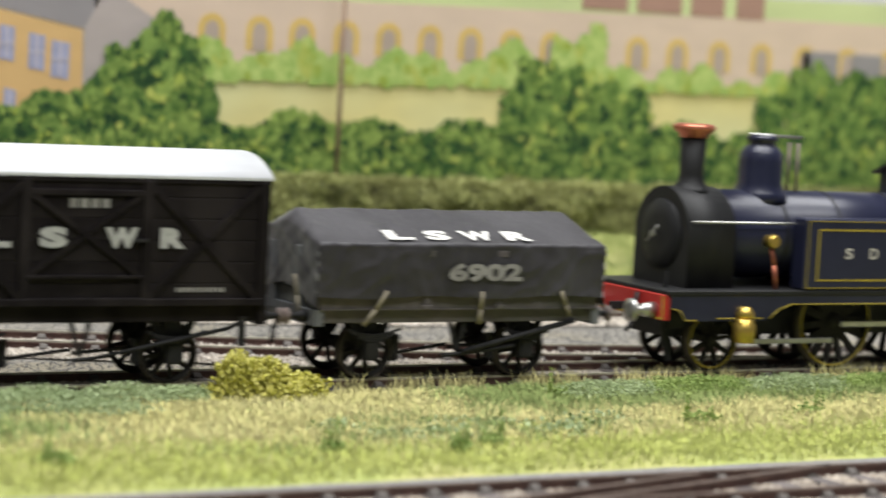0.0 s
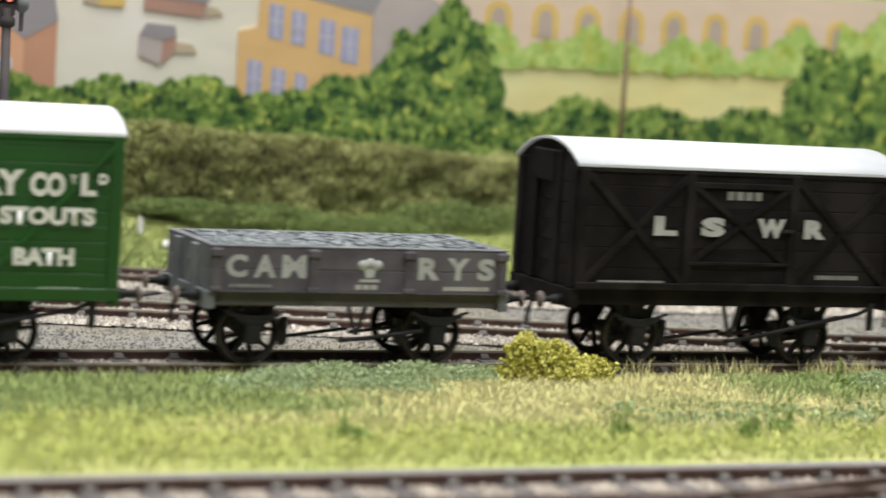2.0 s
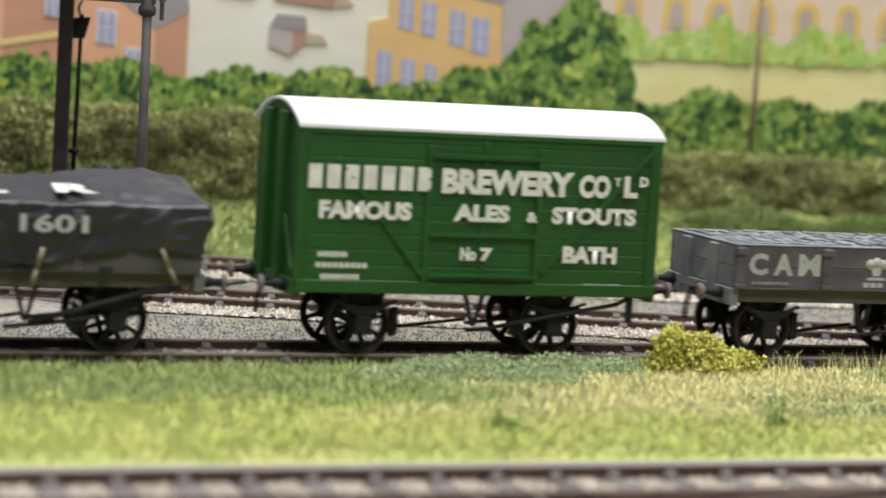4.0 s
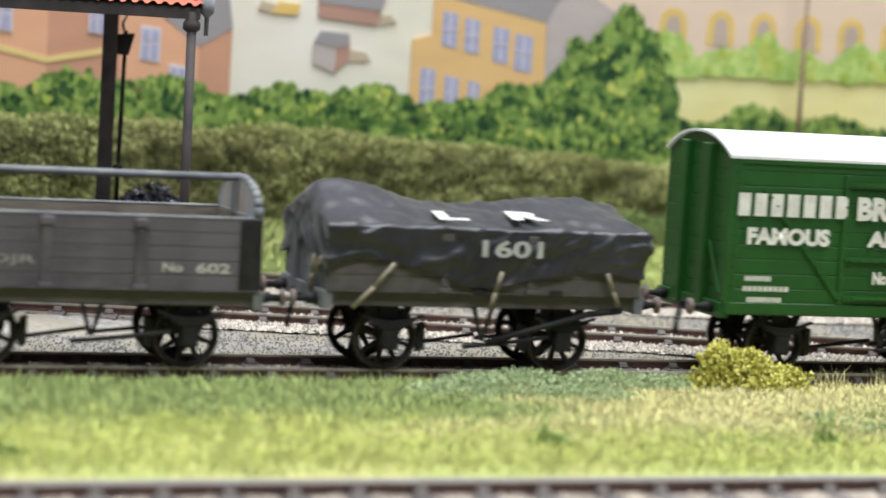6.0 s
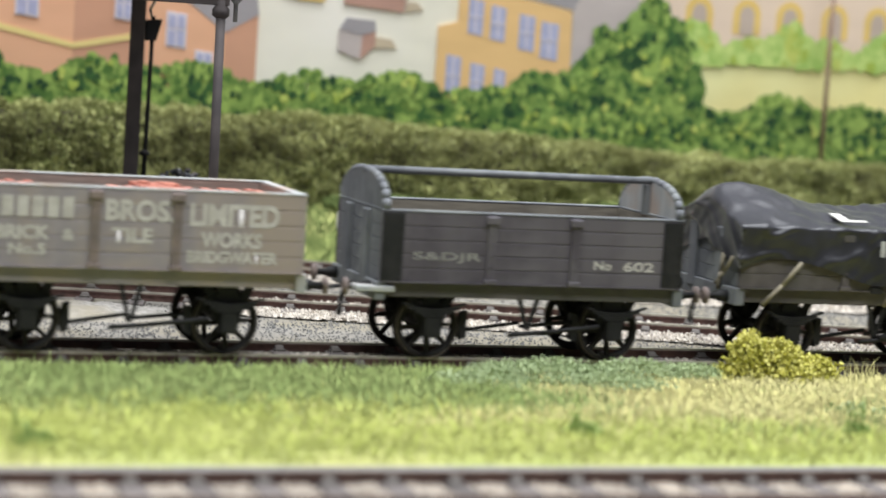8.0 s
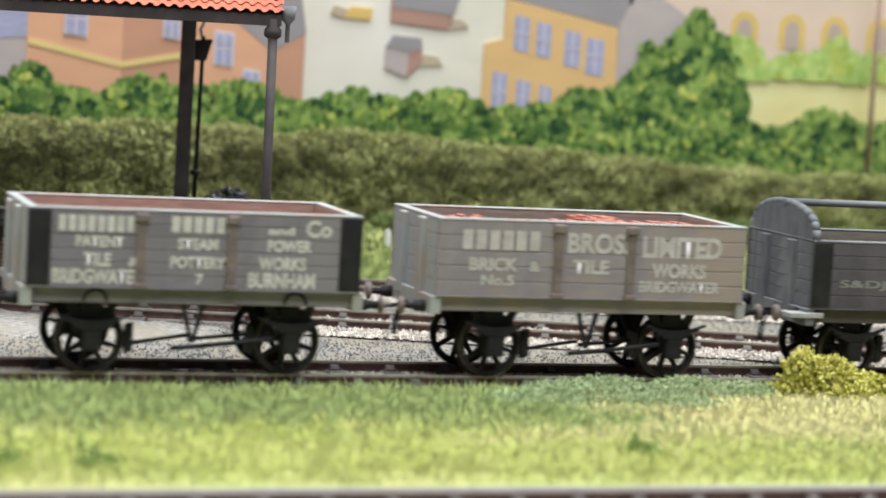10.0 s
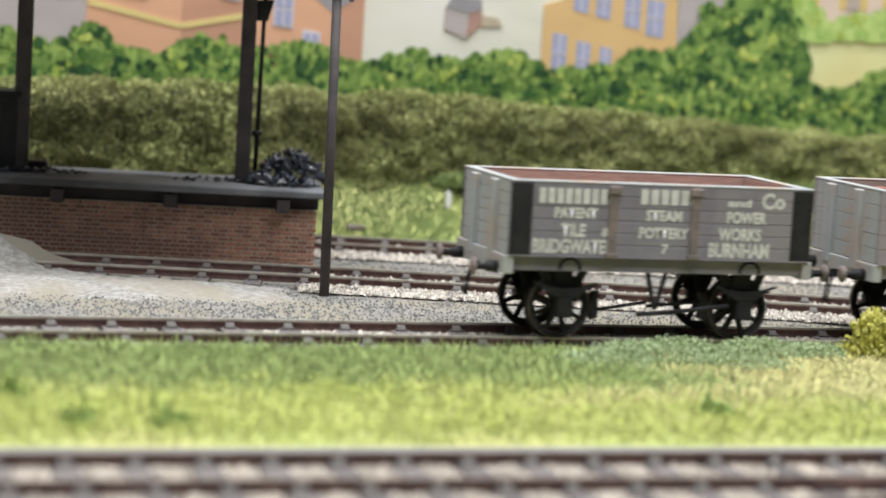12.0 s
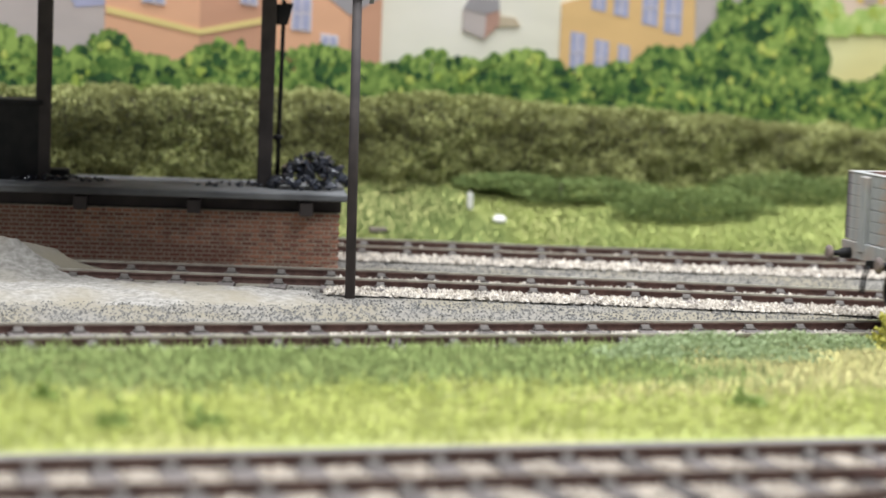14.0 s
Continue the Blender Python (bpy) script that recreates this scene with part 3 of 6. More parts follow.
def stones(name, n, spot, size, material, label, seed):
    """Loose stones; spot(rng) gives a place or None."""
    rng = random.Random(seed)
    v, f = [], []
    for _ in range(n):
        p = spot(rng)
        if p is None:
            continue
        s = size * rng.uniform(0.55, 1.35)
        a = rng.uniform(0, 6.3)
        k = len(v)
        for j in range(4):
            r = s * rng.uniform(0.6, 1.1)
            v.append((p[0] + r * math.cos(a + j * 1.57), p[1] + r * math.sin(a + j * 1.57), p[2] - 0.15 * s))
        v.append((p[0] + rng.gauss(0, 0.25) * s, p[1] + rng.gauss(0, 0.25) * s, p[2] + s * rng.uniform(0.5, 1.0)))
        v.append((p[0] + rng.gauss(0, 0.4) * s, p[1] + rng.gauss(0, 0.4) * s, p[2] + s * rng.uniform(0.4, 0.9)))
        f += [(k, k + 1, k + 4), (k + 1, k + 5, k + 4), (k + 1, k + 2, k + 5), (k + 2, k + 3, k + 5), (k + 3, k + 4, k + 5), (k + 3, k, k + 4)]
    tagged(part(name, raw_mesh(name, v, f, material), None), label, "ballast", kind="stuff")


def on_c(lo, hi, x0, x1, z=-2.3, fn=line_c):
    def spot(rng):
        x, d = rng.uniform(x0, x1), rng.uniform(lo, hi)
        return (x + 0.27 * d, fn(x) + d, z + 0.5 * max(0, rng.gauss(0, 0.5)))
    return spot


stones("pale_ballast_shoulder", 19000, on_c(-20, -9.5, 128, 420), 0.62, stone_pale, "pale stone ballast along the siding", 21)
stones("pale_ballast_between", 9000, on_c(-8, 8, 128, 420), 0.6, stone_pale, "pale stone ballast between the rails", 22)
stones("rear_ballast", 9000, on_c(-21, -9.5, 135, 420, -2.3, line_d), 0.75, stone_pale, "pale stone ballast along the rear siding", 23)
stones("rear_ballast_between", 4500, on_c(-8, 14, 135, 420, -2.35, line_d), 0.7, stone_beige, "dull stone ballast between the rear rails", 24)
def yard_spot(rng):
    x, y = rng.uniform(20, 420), rng.uniform(10.5, 165)
    if y > line_d(x) - 10 or abs(y - line_c(x)) < 9 or (x < 136 and y > line_c(x)):
        return None
    return (x, y, ground_z(x, y) + 0.1)


stones("cinder_scatter", 42000, yard_spot, 0.33, cinder, "dark cinders scattered over the yard", 25)
stones("main_ballast", 12000, lambda rng: (rng.uniform(100, 430), rng.uniform(-8, 8), -2.3), 0.55, stone_pale, "pale ballast between the running rails", 26)
stones("main_shoulder", 5000, lambda rng: (rng.uniform(140, 430), rng.uniform(10, 20), -2.7), 0.45, cinder, "pale ballast beside the running line", 27)
def between_sleepers(rng):
    x = rng.uniform(-20, 330)
    k = (x + 40 + 4.8) % 9.6 - 4.8
    return None if abs(k) < 2.3 else (x, rng.uniform(-152, -117.5), -2.3 + 0.3 * abs(rng.gauss(0, 0.5)))


stones("front_ballast", 44000, between_sleepers, 0.6, stone_beige, "beige ballast of the near siding", 28)


# ---- hedge ----
def hedge_top(x):
    base = 36.5 if x < 180 else 36.5 - (x - 180) * 0.045 if x < 330 else 29.7
    return base + 1.8 * fbm(x, 7, 0.06) + 1.0 * fbm(x, 3, 0.25)


def hedge():
    h = thing("hedge", "olive brown teased fibre hedge along the bank", "hedge", kind="stuff")
    # inner hull, coloured dark as the shade seen between the fibres
    v, f, n = [], [], 420
    for i in range(n):
        x = -420 + i * 1490 / (n - 1)
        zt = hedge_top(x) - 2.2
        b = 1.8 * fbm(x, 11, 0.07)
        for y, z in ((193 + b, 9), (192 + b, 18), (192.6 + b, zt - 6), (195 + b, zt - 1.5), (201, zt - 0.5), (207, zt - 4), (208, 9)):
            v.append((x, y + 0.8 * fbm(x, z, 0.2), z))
    for i in range(n - 1):
        for j in range(6):
            f.append((i * 7 + j, (i + 1) * 7 + j, (i + 1) * 7 + j + 1, i * 7 + j + 1))
    part("hedge_shade_core", raw_mesh("hedge_shade_core", v, f, hedge_shade_core, True), None, h)
    rng = random.Random(31)
    v, f = [], []
    for _ in range(125000):
        x = rng.uniform(0, 580)
        zt = hedge_top(x)
        u = rng.random()
        b = 1.8 * fbm(x, 11, 0.07)
        if u < 0.66:
            z = rng.uniform(11, zt)
            lump = 4.3 * noise.noise(Vector((x * 0.085, z * 0.11, 5))) + 2.2 * noise.noise(Vector((x * 0.22, z * 0.26, 9))) + 1.2 * max(0, (26 - z) / 12)
            y = 189.2 + b - lump - rng.uniform(0, 1.2) + max(0, (z - zt + 7)) ** 2 * 0.07
            if lump < -0.8 and rng.random() < 0.35:
                continue
        else:
            y = rng.uniform(190, 206)
            z = zt - 1.5 + 1.6 * noise.noise(Vector((x * 0.2, y * 0.2, 2))) + rng.uniform(-0.6, 1.0)
        s = rng.uniform(0.45, 1.25)
        q = Euler((rng.uniform(0, 6.3), rng.uniform(0, 6.3), rng.uniform(0, 6.3))).to_matrix()
        k = len(v)
        p = Vector((x, y, z))
        v += [tuple(p + q @ Vector(c) * s) for c in ((-0.9, -0.16, 0), (0, -0.3, 0.25), (0.95, 0.05, 0), (0, 0.28, 0.2))]
        f += [(k, k + 1, k + 2, k + 3)]
    part("hedge_foliage", raw_mesh("hedge_foliage", v, f, hedge_leaf), None, h)


hedge()
for k, (x, y, z, rx, rz) in enumerate(((254, 174, 7.5, 26, 6.5), (226, 184, 11, 24, 4.5), (286, 182, 11.5, 26, 6), (335, 176, 10, 26, 6), (380, 174, 9.5, 26, 6), (205, 188, 13, 16, 3.0))):
    foam("bank_scrub", [(x, y, z, rx, 7, rz, 1)], leaf_mid, "soft dark green scrub on the grass bank", "scrub", 8000, 0.5, 90 + k, "stuff")


# ---- painted backscene ----
BY = 213.0


def backscene():
    b = thing("backdrop", "painted backscene board with town, fields and trees", "backdrop", kind="structure")
    part("board", box(B(), -428, 1083, BY, BY + 6, -8, 160), p_cream, b)

    def flat(name, pts, layer, material, parent=b):
        """A thin coat of paint: a polygon of (x, z)."""
        y = BY - 0.12 * layer
        return part(name, prism(B(), pts, BY - 0.02, y), material, parent)

    def quad(name, x0, x1, z0, z1, layer, material, skew=0.0, parent=b):
        return flat(name, [(x0, z0), (x1, z0 - skew), (x1, z1 - skew), (x0, z1)], layer, material, parent)

    # far sky, meadow and long arched building
    quad("sky", 300, 1083, 60, 160, 1, p_sky)
    quad("far_meadow", 286, 500, 78, 150, 2, p_meadow)
    flat("far_meadow", [(500, 86), (1083, 93), (1083, 107), (500, 94)], 2, p_meadow)
    viaduct = flat("arched_building", [(272, 62), (1083, 62), (1083, 93), (520, 87.3), (440, 85.4), (360, 84), (272, 84.2)], 3, p_beige)
    for k, x in enumerate((310, 326, 340.5, 356, 371, 386, 401, 416.5, 432, 449, 466, 482.5, 500, 518, 537, 556, 575)):
        z = 67 + 0.005 * (x - 310)
        ring = [(x - 4.6, z)] + [(x - 4.6 * math.cos(a), z + 6 + 4.8 * math.sin(a)) for a in (math.pi * j / 10 for j in range(11))] + [(x + 4.6, z)]
        hole = [(x - 2.4, z)] + [(x - 2.4 * math.cos(a), z + 5.6 + 3 * math.sin(a)) for a in (math.pi * j / 10 for j in range(11))] + [(x + 2.4, z)]
        a = flat("arch", ring, 4, p_arch)
        flat("arch_opening", hole, 5, p_archin, a)
    for x0, x1 in ((443, 461), (465, 483), (487, 501), (506, 518)):
        quad("far_house", x0, x1, 86.8, 98, 4, p_brick)
    quad("dark_shed", 536, 552, 60, 77, 5, p_grey)
    quad("dark_shed", 558, 572, 60, 77, 5, p_grey)
    # fields
    quad("field", 296, 1083, 40, 63, 4, p_field, -1.5)
    # grey gable and the orange house
    flat("grey_roof", [(222, 82), (234, 77.2), (269, 70.8), (276, 84), (272, 96), (222, 96)], 3, p_grey)
    flat("grey_gable", [(269, 71), (276, 84), (296, 72), (300, 60), (300, 40), (269, 40)], 4, p_wallgrey)
    house = flat("orange_house", [(227, 40), (227, 63.6), (233, 65.3), (233, 76.8), (268.5, 70.4), (269.5, 40)], 5, p_orange)
    for x0, x1, z0, z1 in ((236, 240.6, 62.2, 72.4), (243, 247.6, 60.8, 70.8), (252, 257, 58.4, 68.8), (259, 264.6, 56.2, 67),
                           (230, 234.6, 44, 55.6), (237.6, 242, 43, 53.6), (245, 248.6, 42, 52.4), (254, 258.6, 40, 50)):
        w = quad("window", x0, x1, z0, z1, 6, p_window, 0.7, house)
        xm, zm = (x0 + x1) / 2, (z0 + z1) / 2
        quad("glazing_bar", xm - 0.25, xm + 0.25, z0 + 0.2, z1 - 0.5, 7, p_bar, 0, w)
        quad("glazing_bar", x0 + 0.2, x1 - 0.2, zm - 0.5, zm - 0.1, 7, p_bar, 0, w)
    # sheds on the cream hillside
    shed = flat("shed_front", [(197, 54.8), (203.6, 52.4), (204, 59.6), (197, 61)], 5, p_wallgrey)
    flat("shed_end", [(203.6, 52.4), (208, 56.6), (208, 61), (204, 59.6)], 5, p_brick)
    flat("shed_roof", [(197, 61), (204, 59.6), (208, 61), (207.6, 64), (199, 64.4)], 6, p_grey)
    flat("shed_shade", [(207.6, 56), (214.6, 56.4), (213, 58.8), (208, 59.4)], 4, p_shedshade)
    flat("large_shed", [(198, 68.2), (216, 66.8), (217, 73.6), (198, 76)], 5, p_brick)
    flat("large_shed_roof", [(198, 72.4), (217, 71), (219, 78), (201, 79)], 6, p_grey)
    flat("large_shed_shade", [(216.6, 67), (222, 68), (220, 70), (216.8, 70)], 4, p_shedshade)
    flat("cart", [(184, 68.6), (192, 68.4), (192.6, 71.6), (186, 72)], 5, p_arch)
    flat("cart_shade", [(180, 69.4), (184.6, 68.4), (185.6, 71), (181, 72)], 4, p_shedshade)
    # terracotta houses
    flat("grey_house", [(60, 30), (60, 84), (78, 70), (95, 64), (95, 30)], 3, p_wallgrey)
    flat("grey_house_roof", [(78, 70), (86, 57.4), (95, 58.4), (95, 84), (66, 92)], 4, p_window)
    left = flat("pink_house", [(94, 30), (94, 92), (120.4, 92), (120.4, 30)], 5, p_pink)
    flat("pink_house_side", [(120.4, 30), (120.4, 92), (142, 92), (142, 30)], 5, p_pink2)
    front = flat("pink_house", [(141, 30), (141, 92), (152, 66), (163.4, 58), (163.4, 30)], 6, p_pink)
    flat("pink_gable_side", [(163.4, 30), (163.4, 58), (172.8, 63.4), (172.8, 30)], 6, p_pink2)
    flat("slate_roof", [(147, 70), (163.4, 57.8), (173, 63.6), (168, 92), (146, 92)], 7, p_grey)
    flat("string_course", [(94.4, 56.2), (120.4, 51), (141, 55.2), (141, 57), (120.4, 52.6), (94.4, 58)], 7, p_yellowline)
    for x0, x1, z0, z1, par in ((104, 110.6, 59.4, 69, left), (131.6, 136.6, 60, 69, left), (146.4, 152.2, 53.2, 63, front), (155, 160.2, 43.6, 52.6, front)):
        w = quad("window", x0, x1, z0, z1, 8, p_bar, 0.6, par)
        xm = (x0 + x1) / 2
        for a, c in ((x0 + 0.6, xm - 0.3), (xm + 0.3, x1 - 0.6)):
            for e, g in ((z0 + 0.4, z0 + (z1 - z0) * 0.47), (z0 + (z1 - z0) * 0.54, z1 - 0.9)):
                quad("pane", a, c, e, g, 9, p_window, 0.3, w)

    # painted foliage: many small strokes of the brush
    def dabs(name, n, spot, size, material, layer, seed):
        rng = random.Random(seed)
        v, f = [], []
        k = 0
        while n > 0:
            n -= 1
            p = spot(rng)
            if p is None:
                continue
            s, a0 = size * rng.uniform(0.5, 1.4), rng.uniform(0, 6.3)
            m, y = rng.randint(6, 8), BY - 1.15 - 0.02 * layer - 0.06 * rng.random()
            sx = rng.uniform(0.55, 1.1)
            f.append(tuple(range(k, k + m)))
            for j in range(m):
                r = s * rng.uniform(0.75, 1.1)
                v.append((p[0] + sx * r * math.cos(a0 - 6.283 * j / m), y, p[1] + r * math.sin(a0 - 6.283 * j / m)))
            k += m
        tagged(part(name, raw_mesh(name, v, f, material), None, b), kind="stuff")

    def ridge(x):
        """The top of the painted bushes along the hedge."""
        z = 46.5 + 1.6 * math.sin(x * 0.21) + 1.4 * math.sin(x * 0.093 + 1) + 1.5 * fbm(x, 1, 0.1)
        if x < 70:
            z += 14 * min(1, (70 - x) / 30)
        if 90 < x < 100:
            z += 3.5
        if x > 310:
            z += min(2, (x - 310) * 0.01) - 1.2
        return z

    def blob(cx, cz, rx, rz):
        def inside(x, z):
            a = math.atan2(z - cz, x - cx)
            w = 1 + 0.1 * math.sin(5 * a + cx) + 0.07 * math.sin(9 * a)
            return ((x - cx) / rx) ** 2 + ((z - cz) / rz) ** 2 < w * w
        return inside

    trees = [blob(295, 58, 12.5, 16.5), blob(282, 47, 16, 13), blob(285, 56, 11, 11), blob(300, 46, 13, 13), blob(262, 42, 18, 9), blob(431, 52, 17, 17), blob(457, 48, 16, 14), blob(442, 42, 27, 12),
             blob(545, 52, 26, 19), blob(575, 48, 22, 22), blob(28, 52, 22, 16)]
    quad("green_ground", -428, 1083, -2, 41, 6, p_under)

    def low_spot(rng):
        x, z = rng.uniform(0, 640), rng.uniform(26, 52)
        return (x, z) if z < ridge(x) else None

    def tree_spot(rng):
        q = trees[rng.randrange(len(trees))]
        x, z = rng.uniform(0, 640), rng.uniform(28, 80)
        for _ in range(40):
            if q(x, z):
                return (x, z)
            x, z = rng.uniform(0, 640), rng.uniform(28, 80)
        return None

    def far_spot(rng):
        x = rng.uniform(298, 640)
        top = 66.5 + 2.6 * math.sin(x * 0.17) + 1.7 * math.sin(x * 0.41) + (11 if 432 < x < 452 else 4 if 408 < x < 424 else 0) - max(0, (x - 480) * 0.05)
        low = 58 + (x - 300) * 0.016
        z = rng.uniform(low, low + 24)
        return (x, z) if z < top else None

    dabs("far_bushes", 9000, far_spot, 1.7, dab_light, 6, 51)
    dabs("bushes", 17000, low_spot, 1.5, dab_mid, 8, 52)
    dabs("tree_crowns", 13000, tree_spot, 1.6, dab_dark, 12, 53)
    def patch(spot, seed, low):
        def gated(rng):
            p = spot(rng)
            return p if p and noise.noise(Vector((p[0] * 0.13, p[1] * 0.2, seed))) > low else None
        return gated

    dabs("bush_shadows", 4200, patch(low_spot, 3.0, 0.02), 1.3, dab_deep, 17, 54)
    dabs("tree_shadows", 3000, patch(tree_spot, 5.0, 0.02), 1.4, dab_deep, 17, 55)
    dabs("bush_highlights", 5200, patch(low_spot, 11.0, 0.1), 1.1, dab_mid, 22, 56)
    dabs("tree_highlights", 4200, patch(tree_spot, 13.0, 0.1), 1.2, dab_mid, 22, 57)
    dabs("gold_strokes", 1300, patch(low_spot, 17.0, 0.2), 1.1, dab_gold, 26, 58)
    dabs("gold_tree_strokes", 900, patch(tree_spot, 19.0, 0.2), 1.2, dab_gold, 26, 59)
    dabs("gold_far_strokes", 1800, patch(far_spot, 23.0, 0.1), 1.5, dab_gold, 10, 60)


backscene()


def telegraph_pole():
    t = thing("telegraph_pole", "thin weathered wooden pole behind the hedge", "pole", (351.5, 206, 10))
    part("pole", rod(B(), (0, 0, 0), (0, 0, 86), 0.75, 10, 0.6), mat("pole_wood", (0.26, 0.17, 0.12), (0.2, 0.13, 0.09), 300, 0.85), t)


telegraph_pole()


# ---- coal stage ----
SX, SY, SR = 138.0, 115.0, -11.5  # its front corner and turn


def coal_stage():
    s = thing("coal_stage", "brick coal stage with a grey timber deck", "coal stage", (SX, SY, -2.8), SR)
    H = 13.6
    part("core", box(B(), -185, -0.6, 0.24, 30, 0, H), mortar, s, "lime mortared brick wall")
    deck = part("deck", box(B(), -187, 1.5, -3.2, 33, H + 3.2, H + 4.9), timber_grey, s, "worn grey timber deck", 0.25)
    part("bearer", box(B(), -186, 0.2, 2.2, 32, H, H + 2.8), timber_dark, s)
    for k in range(7):
        x = -8.5 - 27 * k
        part("bracket", box(B(), x - 1.6, x + 1.6, -2.7, 2.4, H - 0.6, H + 2.65), timber_dark, s, bevel=0.2)
    bm = box(B(), -187, 1.6, -3.35, -2.9, H + 3.3, H + 4.75)
    part("edge_board", bm, timber_grey, s, bevel=0.15)
    # bricks of the front wall and of the end
    stretcher = mesh_of("brick", box(B(), -1.15, 1.15, -0.28, 0.3, -0.355, 0.355), brick_m, 0.05)
    header = mesh_of("brick", box(B(), -0.5, 0.5, -0.28, 0.3, -0.355, 0.355), brick_m, 0.05)
    rng = random.Random(9)
    rest = B()
    n = 0
    for row in range(13):
        z = 0.5 + row * 1.04
        x = -0.2 - (0.7 if row % 2 else 0)
        k = row % 2
        while x > -140:
            w = 2.3 if k % 2 == 0 else 1.0
            if -64 < x - w and (row > 4 or x > -25) and n < 340:
                ob = part("brick", stretcher if k % 2 == 0 else header, None, s, at=(x - w / 2, 0.36 + rng.uniform(-0.06, 0.06), z))
                n += 1
            else:
                y = 0.36 + rng.uniform(-0.06, 0.06)
                box(rest, x - w, x, y - 0.28, y + 0.3, z - 0.355, z + 0.355)
            x -= w + 0.27
            k += 1
        for j in range(8):
            y = 1.9 + j * 3.0 + (row % 2) * 1.4
            box(rest, -0.75, -0.3, y - 1.3, y + 1.3, z - 0.355, z + 0.355)
    tagged(part("brickwork", rest, brick_m, s), kind="stuff")
    return s, H + 4.9 - 2.8


stage, DECK = coal_stage()


def stage_local(x, y):
    """From plan to the coal stage's own axes."""
    d = Vector((x - SX, y - SY))
    a = math.radians(SR)
    return d.x * math.cos(a) + d.y * math.sin(a), -d.x * math.sin(a) + d.y * math.cos(a)


def canopy():
    s = thing("canopy", "open timber canopy with an orange pantile roof", "canopy", (SX, SY, 0), SR)
    for px, py in ((122.6, 132.5), (69.4, 143)):
        x, y = stage_local(px, py)
        part("post", box(B(), x - 1.8, x + 1.8, y - 1.8, y + 1.8, DECK, 70), timber_dark, s, bevel=0.2)
    x, y = stage_local(127.6, 63.4)
    part("front_post", rod(B(), (x, y, -2.9), (x - 0.6, y + 0.4, 67), 1.15, 12, 1.05), timber_dark, s)
    part("post_cap", lathe(B(), [(1.1, 62.6), (1.9, 63.2), (1.9, 64.6), (1.3, 65.4), (1.3, 67)], at=(x - 0.6, y + 0.4, 0), seg=12), timber_dark, s)
    y0 = y + 0.4
    part("eaves_beam", box(B(), -100, x + 1.2, y0 - 0.9, y0 + 1.2, 65.4, 68.0), timber_dark, s, bevel=0.15)
    part("rear_beam", box(B(), -100, x + 1.2, 15, 18, 66, 70), timber_dark, s, bevel=0.15)
    for xx in (x + 0.4, x - 54, x - 98):
        part("cross_beam", box(B(), xx - 0.9, xx + 0.9, y0 + 1.2, y0 + 78, 66.4, 68.4), timber_dark, s, bevel=0.1)
    # pantiles: rounded rolls up the slope, in courses
    v, f = [], []
    roll, courses = 2.6, 16
    for c in range(courses):
        a, bb = c / courses, (c + 1.12) / courses
        for side in (0, 1):
            nx = 150
            base = len(v)
            for i in range(nx + 1):
                xx = x + 1.6 - i * roll / 4
                if xx < -100:
                    xx = -100
                wv = 0.42 * math.sin(2 * math.pi * i / 4 + 0.6)
                for q, lift in ((a, 0.35), (bb, 0.0)):
                    yy = (y0 - 1.6) + q * 40 if side == 0 else 82 + (y0 - 1.6) - q * 40
                    v.append((xx, yy, 68.3 + q * 23 + wv + lift))
            for i in range(nx):
                f.append((base + 2 * i, base + 2 * i + 1, base + 2 * i + 3, base + 2 * i + 2))
    me = raw_mesh("tiles", v, f, pantile, True)
    tagged(part("tiles", me, None, s, "weathered orange pantiles"), kind="stuff")
    bm = prism(B(), [(y0 - 1, 68.0), (y0 + 39.4, 91), (y0 + 80, 68.0), (y0 + 79, 67.6), (y0 + 39.4, 89.6), (y0, 67.6)], -100, x + 1.2, "x")
    part("roof_boarding", bm, timber_dark, s)
    # rain water head at the corner
    bm = lathe(B(), [(0.5, 62), (0.5, 66), (1.5, 67), (1.7, 70), (1.3, 70)], at=(x + 2.6, y0 + 0.4, 0), seg=10)
    part("rainwater_head", bm, timber_grey, s)


canopy()


def crane_lamp():
    x, y = 126.2, 134.2
    t = thing("yard_lamp", "thin black yard lamp on the coal stage deck", "lamp", (x, y, DECK))
    part("pole", rod(B(), (0, 0, 0), (0.5, 0, 46), 0.6, 8, 0.5), black, t)
    part("collar", lathe(B(), [(0.6, 11.5), (1.3, 11.8), (1.3, 12.6), (0.6, 13)], seg=10), black, t)
    part("lamp_housing", prism(B(), [(-1.4, 40), (1.2, 40), (2.6, 45.4), (-1.6, 45)], -1.4, 1.4), black, t, bevel=0.2)
    bm = rod(B(), (0.4, 0, 45), (-0.4, 0, 47.6), 0.35, 6)
    rod(bm, (-0.4, 0, 47.6), (1.8, 0, 52), 0.35, 6)
    part("bracket", bm, steel, t)


crane_lamp()


def lumps(name, centres, material, label, cat, size, seed, z0):
    """A pile of angular lumps."""
    rng = random.Random(seed)
    bm = B()
    for x, y, z, s in centres(rng):
        r = size * s
        vs = []
        for _ in range(9):
            d = Vector((rng.gauss(0, 1), rng.gauss(0, 1), rng.gauss(0, 1))).normalized() * r * rng.uniform(0.75, 1.15)
            vs.append(bm.verts.new((x + d.x, y + d.y, max(z0, z + d.z * 0.8))))
        try:
            bmesh.ops.convex_hull(bm, input=vs, use_existing_faces=False)
        except RuntimeError:
            pass
    loose = [q for q in bm.verts if not q.link_faces]
    bmesh.ops.delete(bm, geom=loose, context="VERTS")
    return tagged(part(name, bm, material), label, cat, kind="stuff")


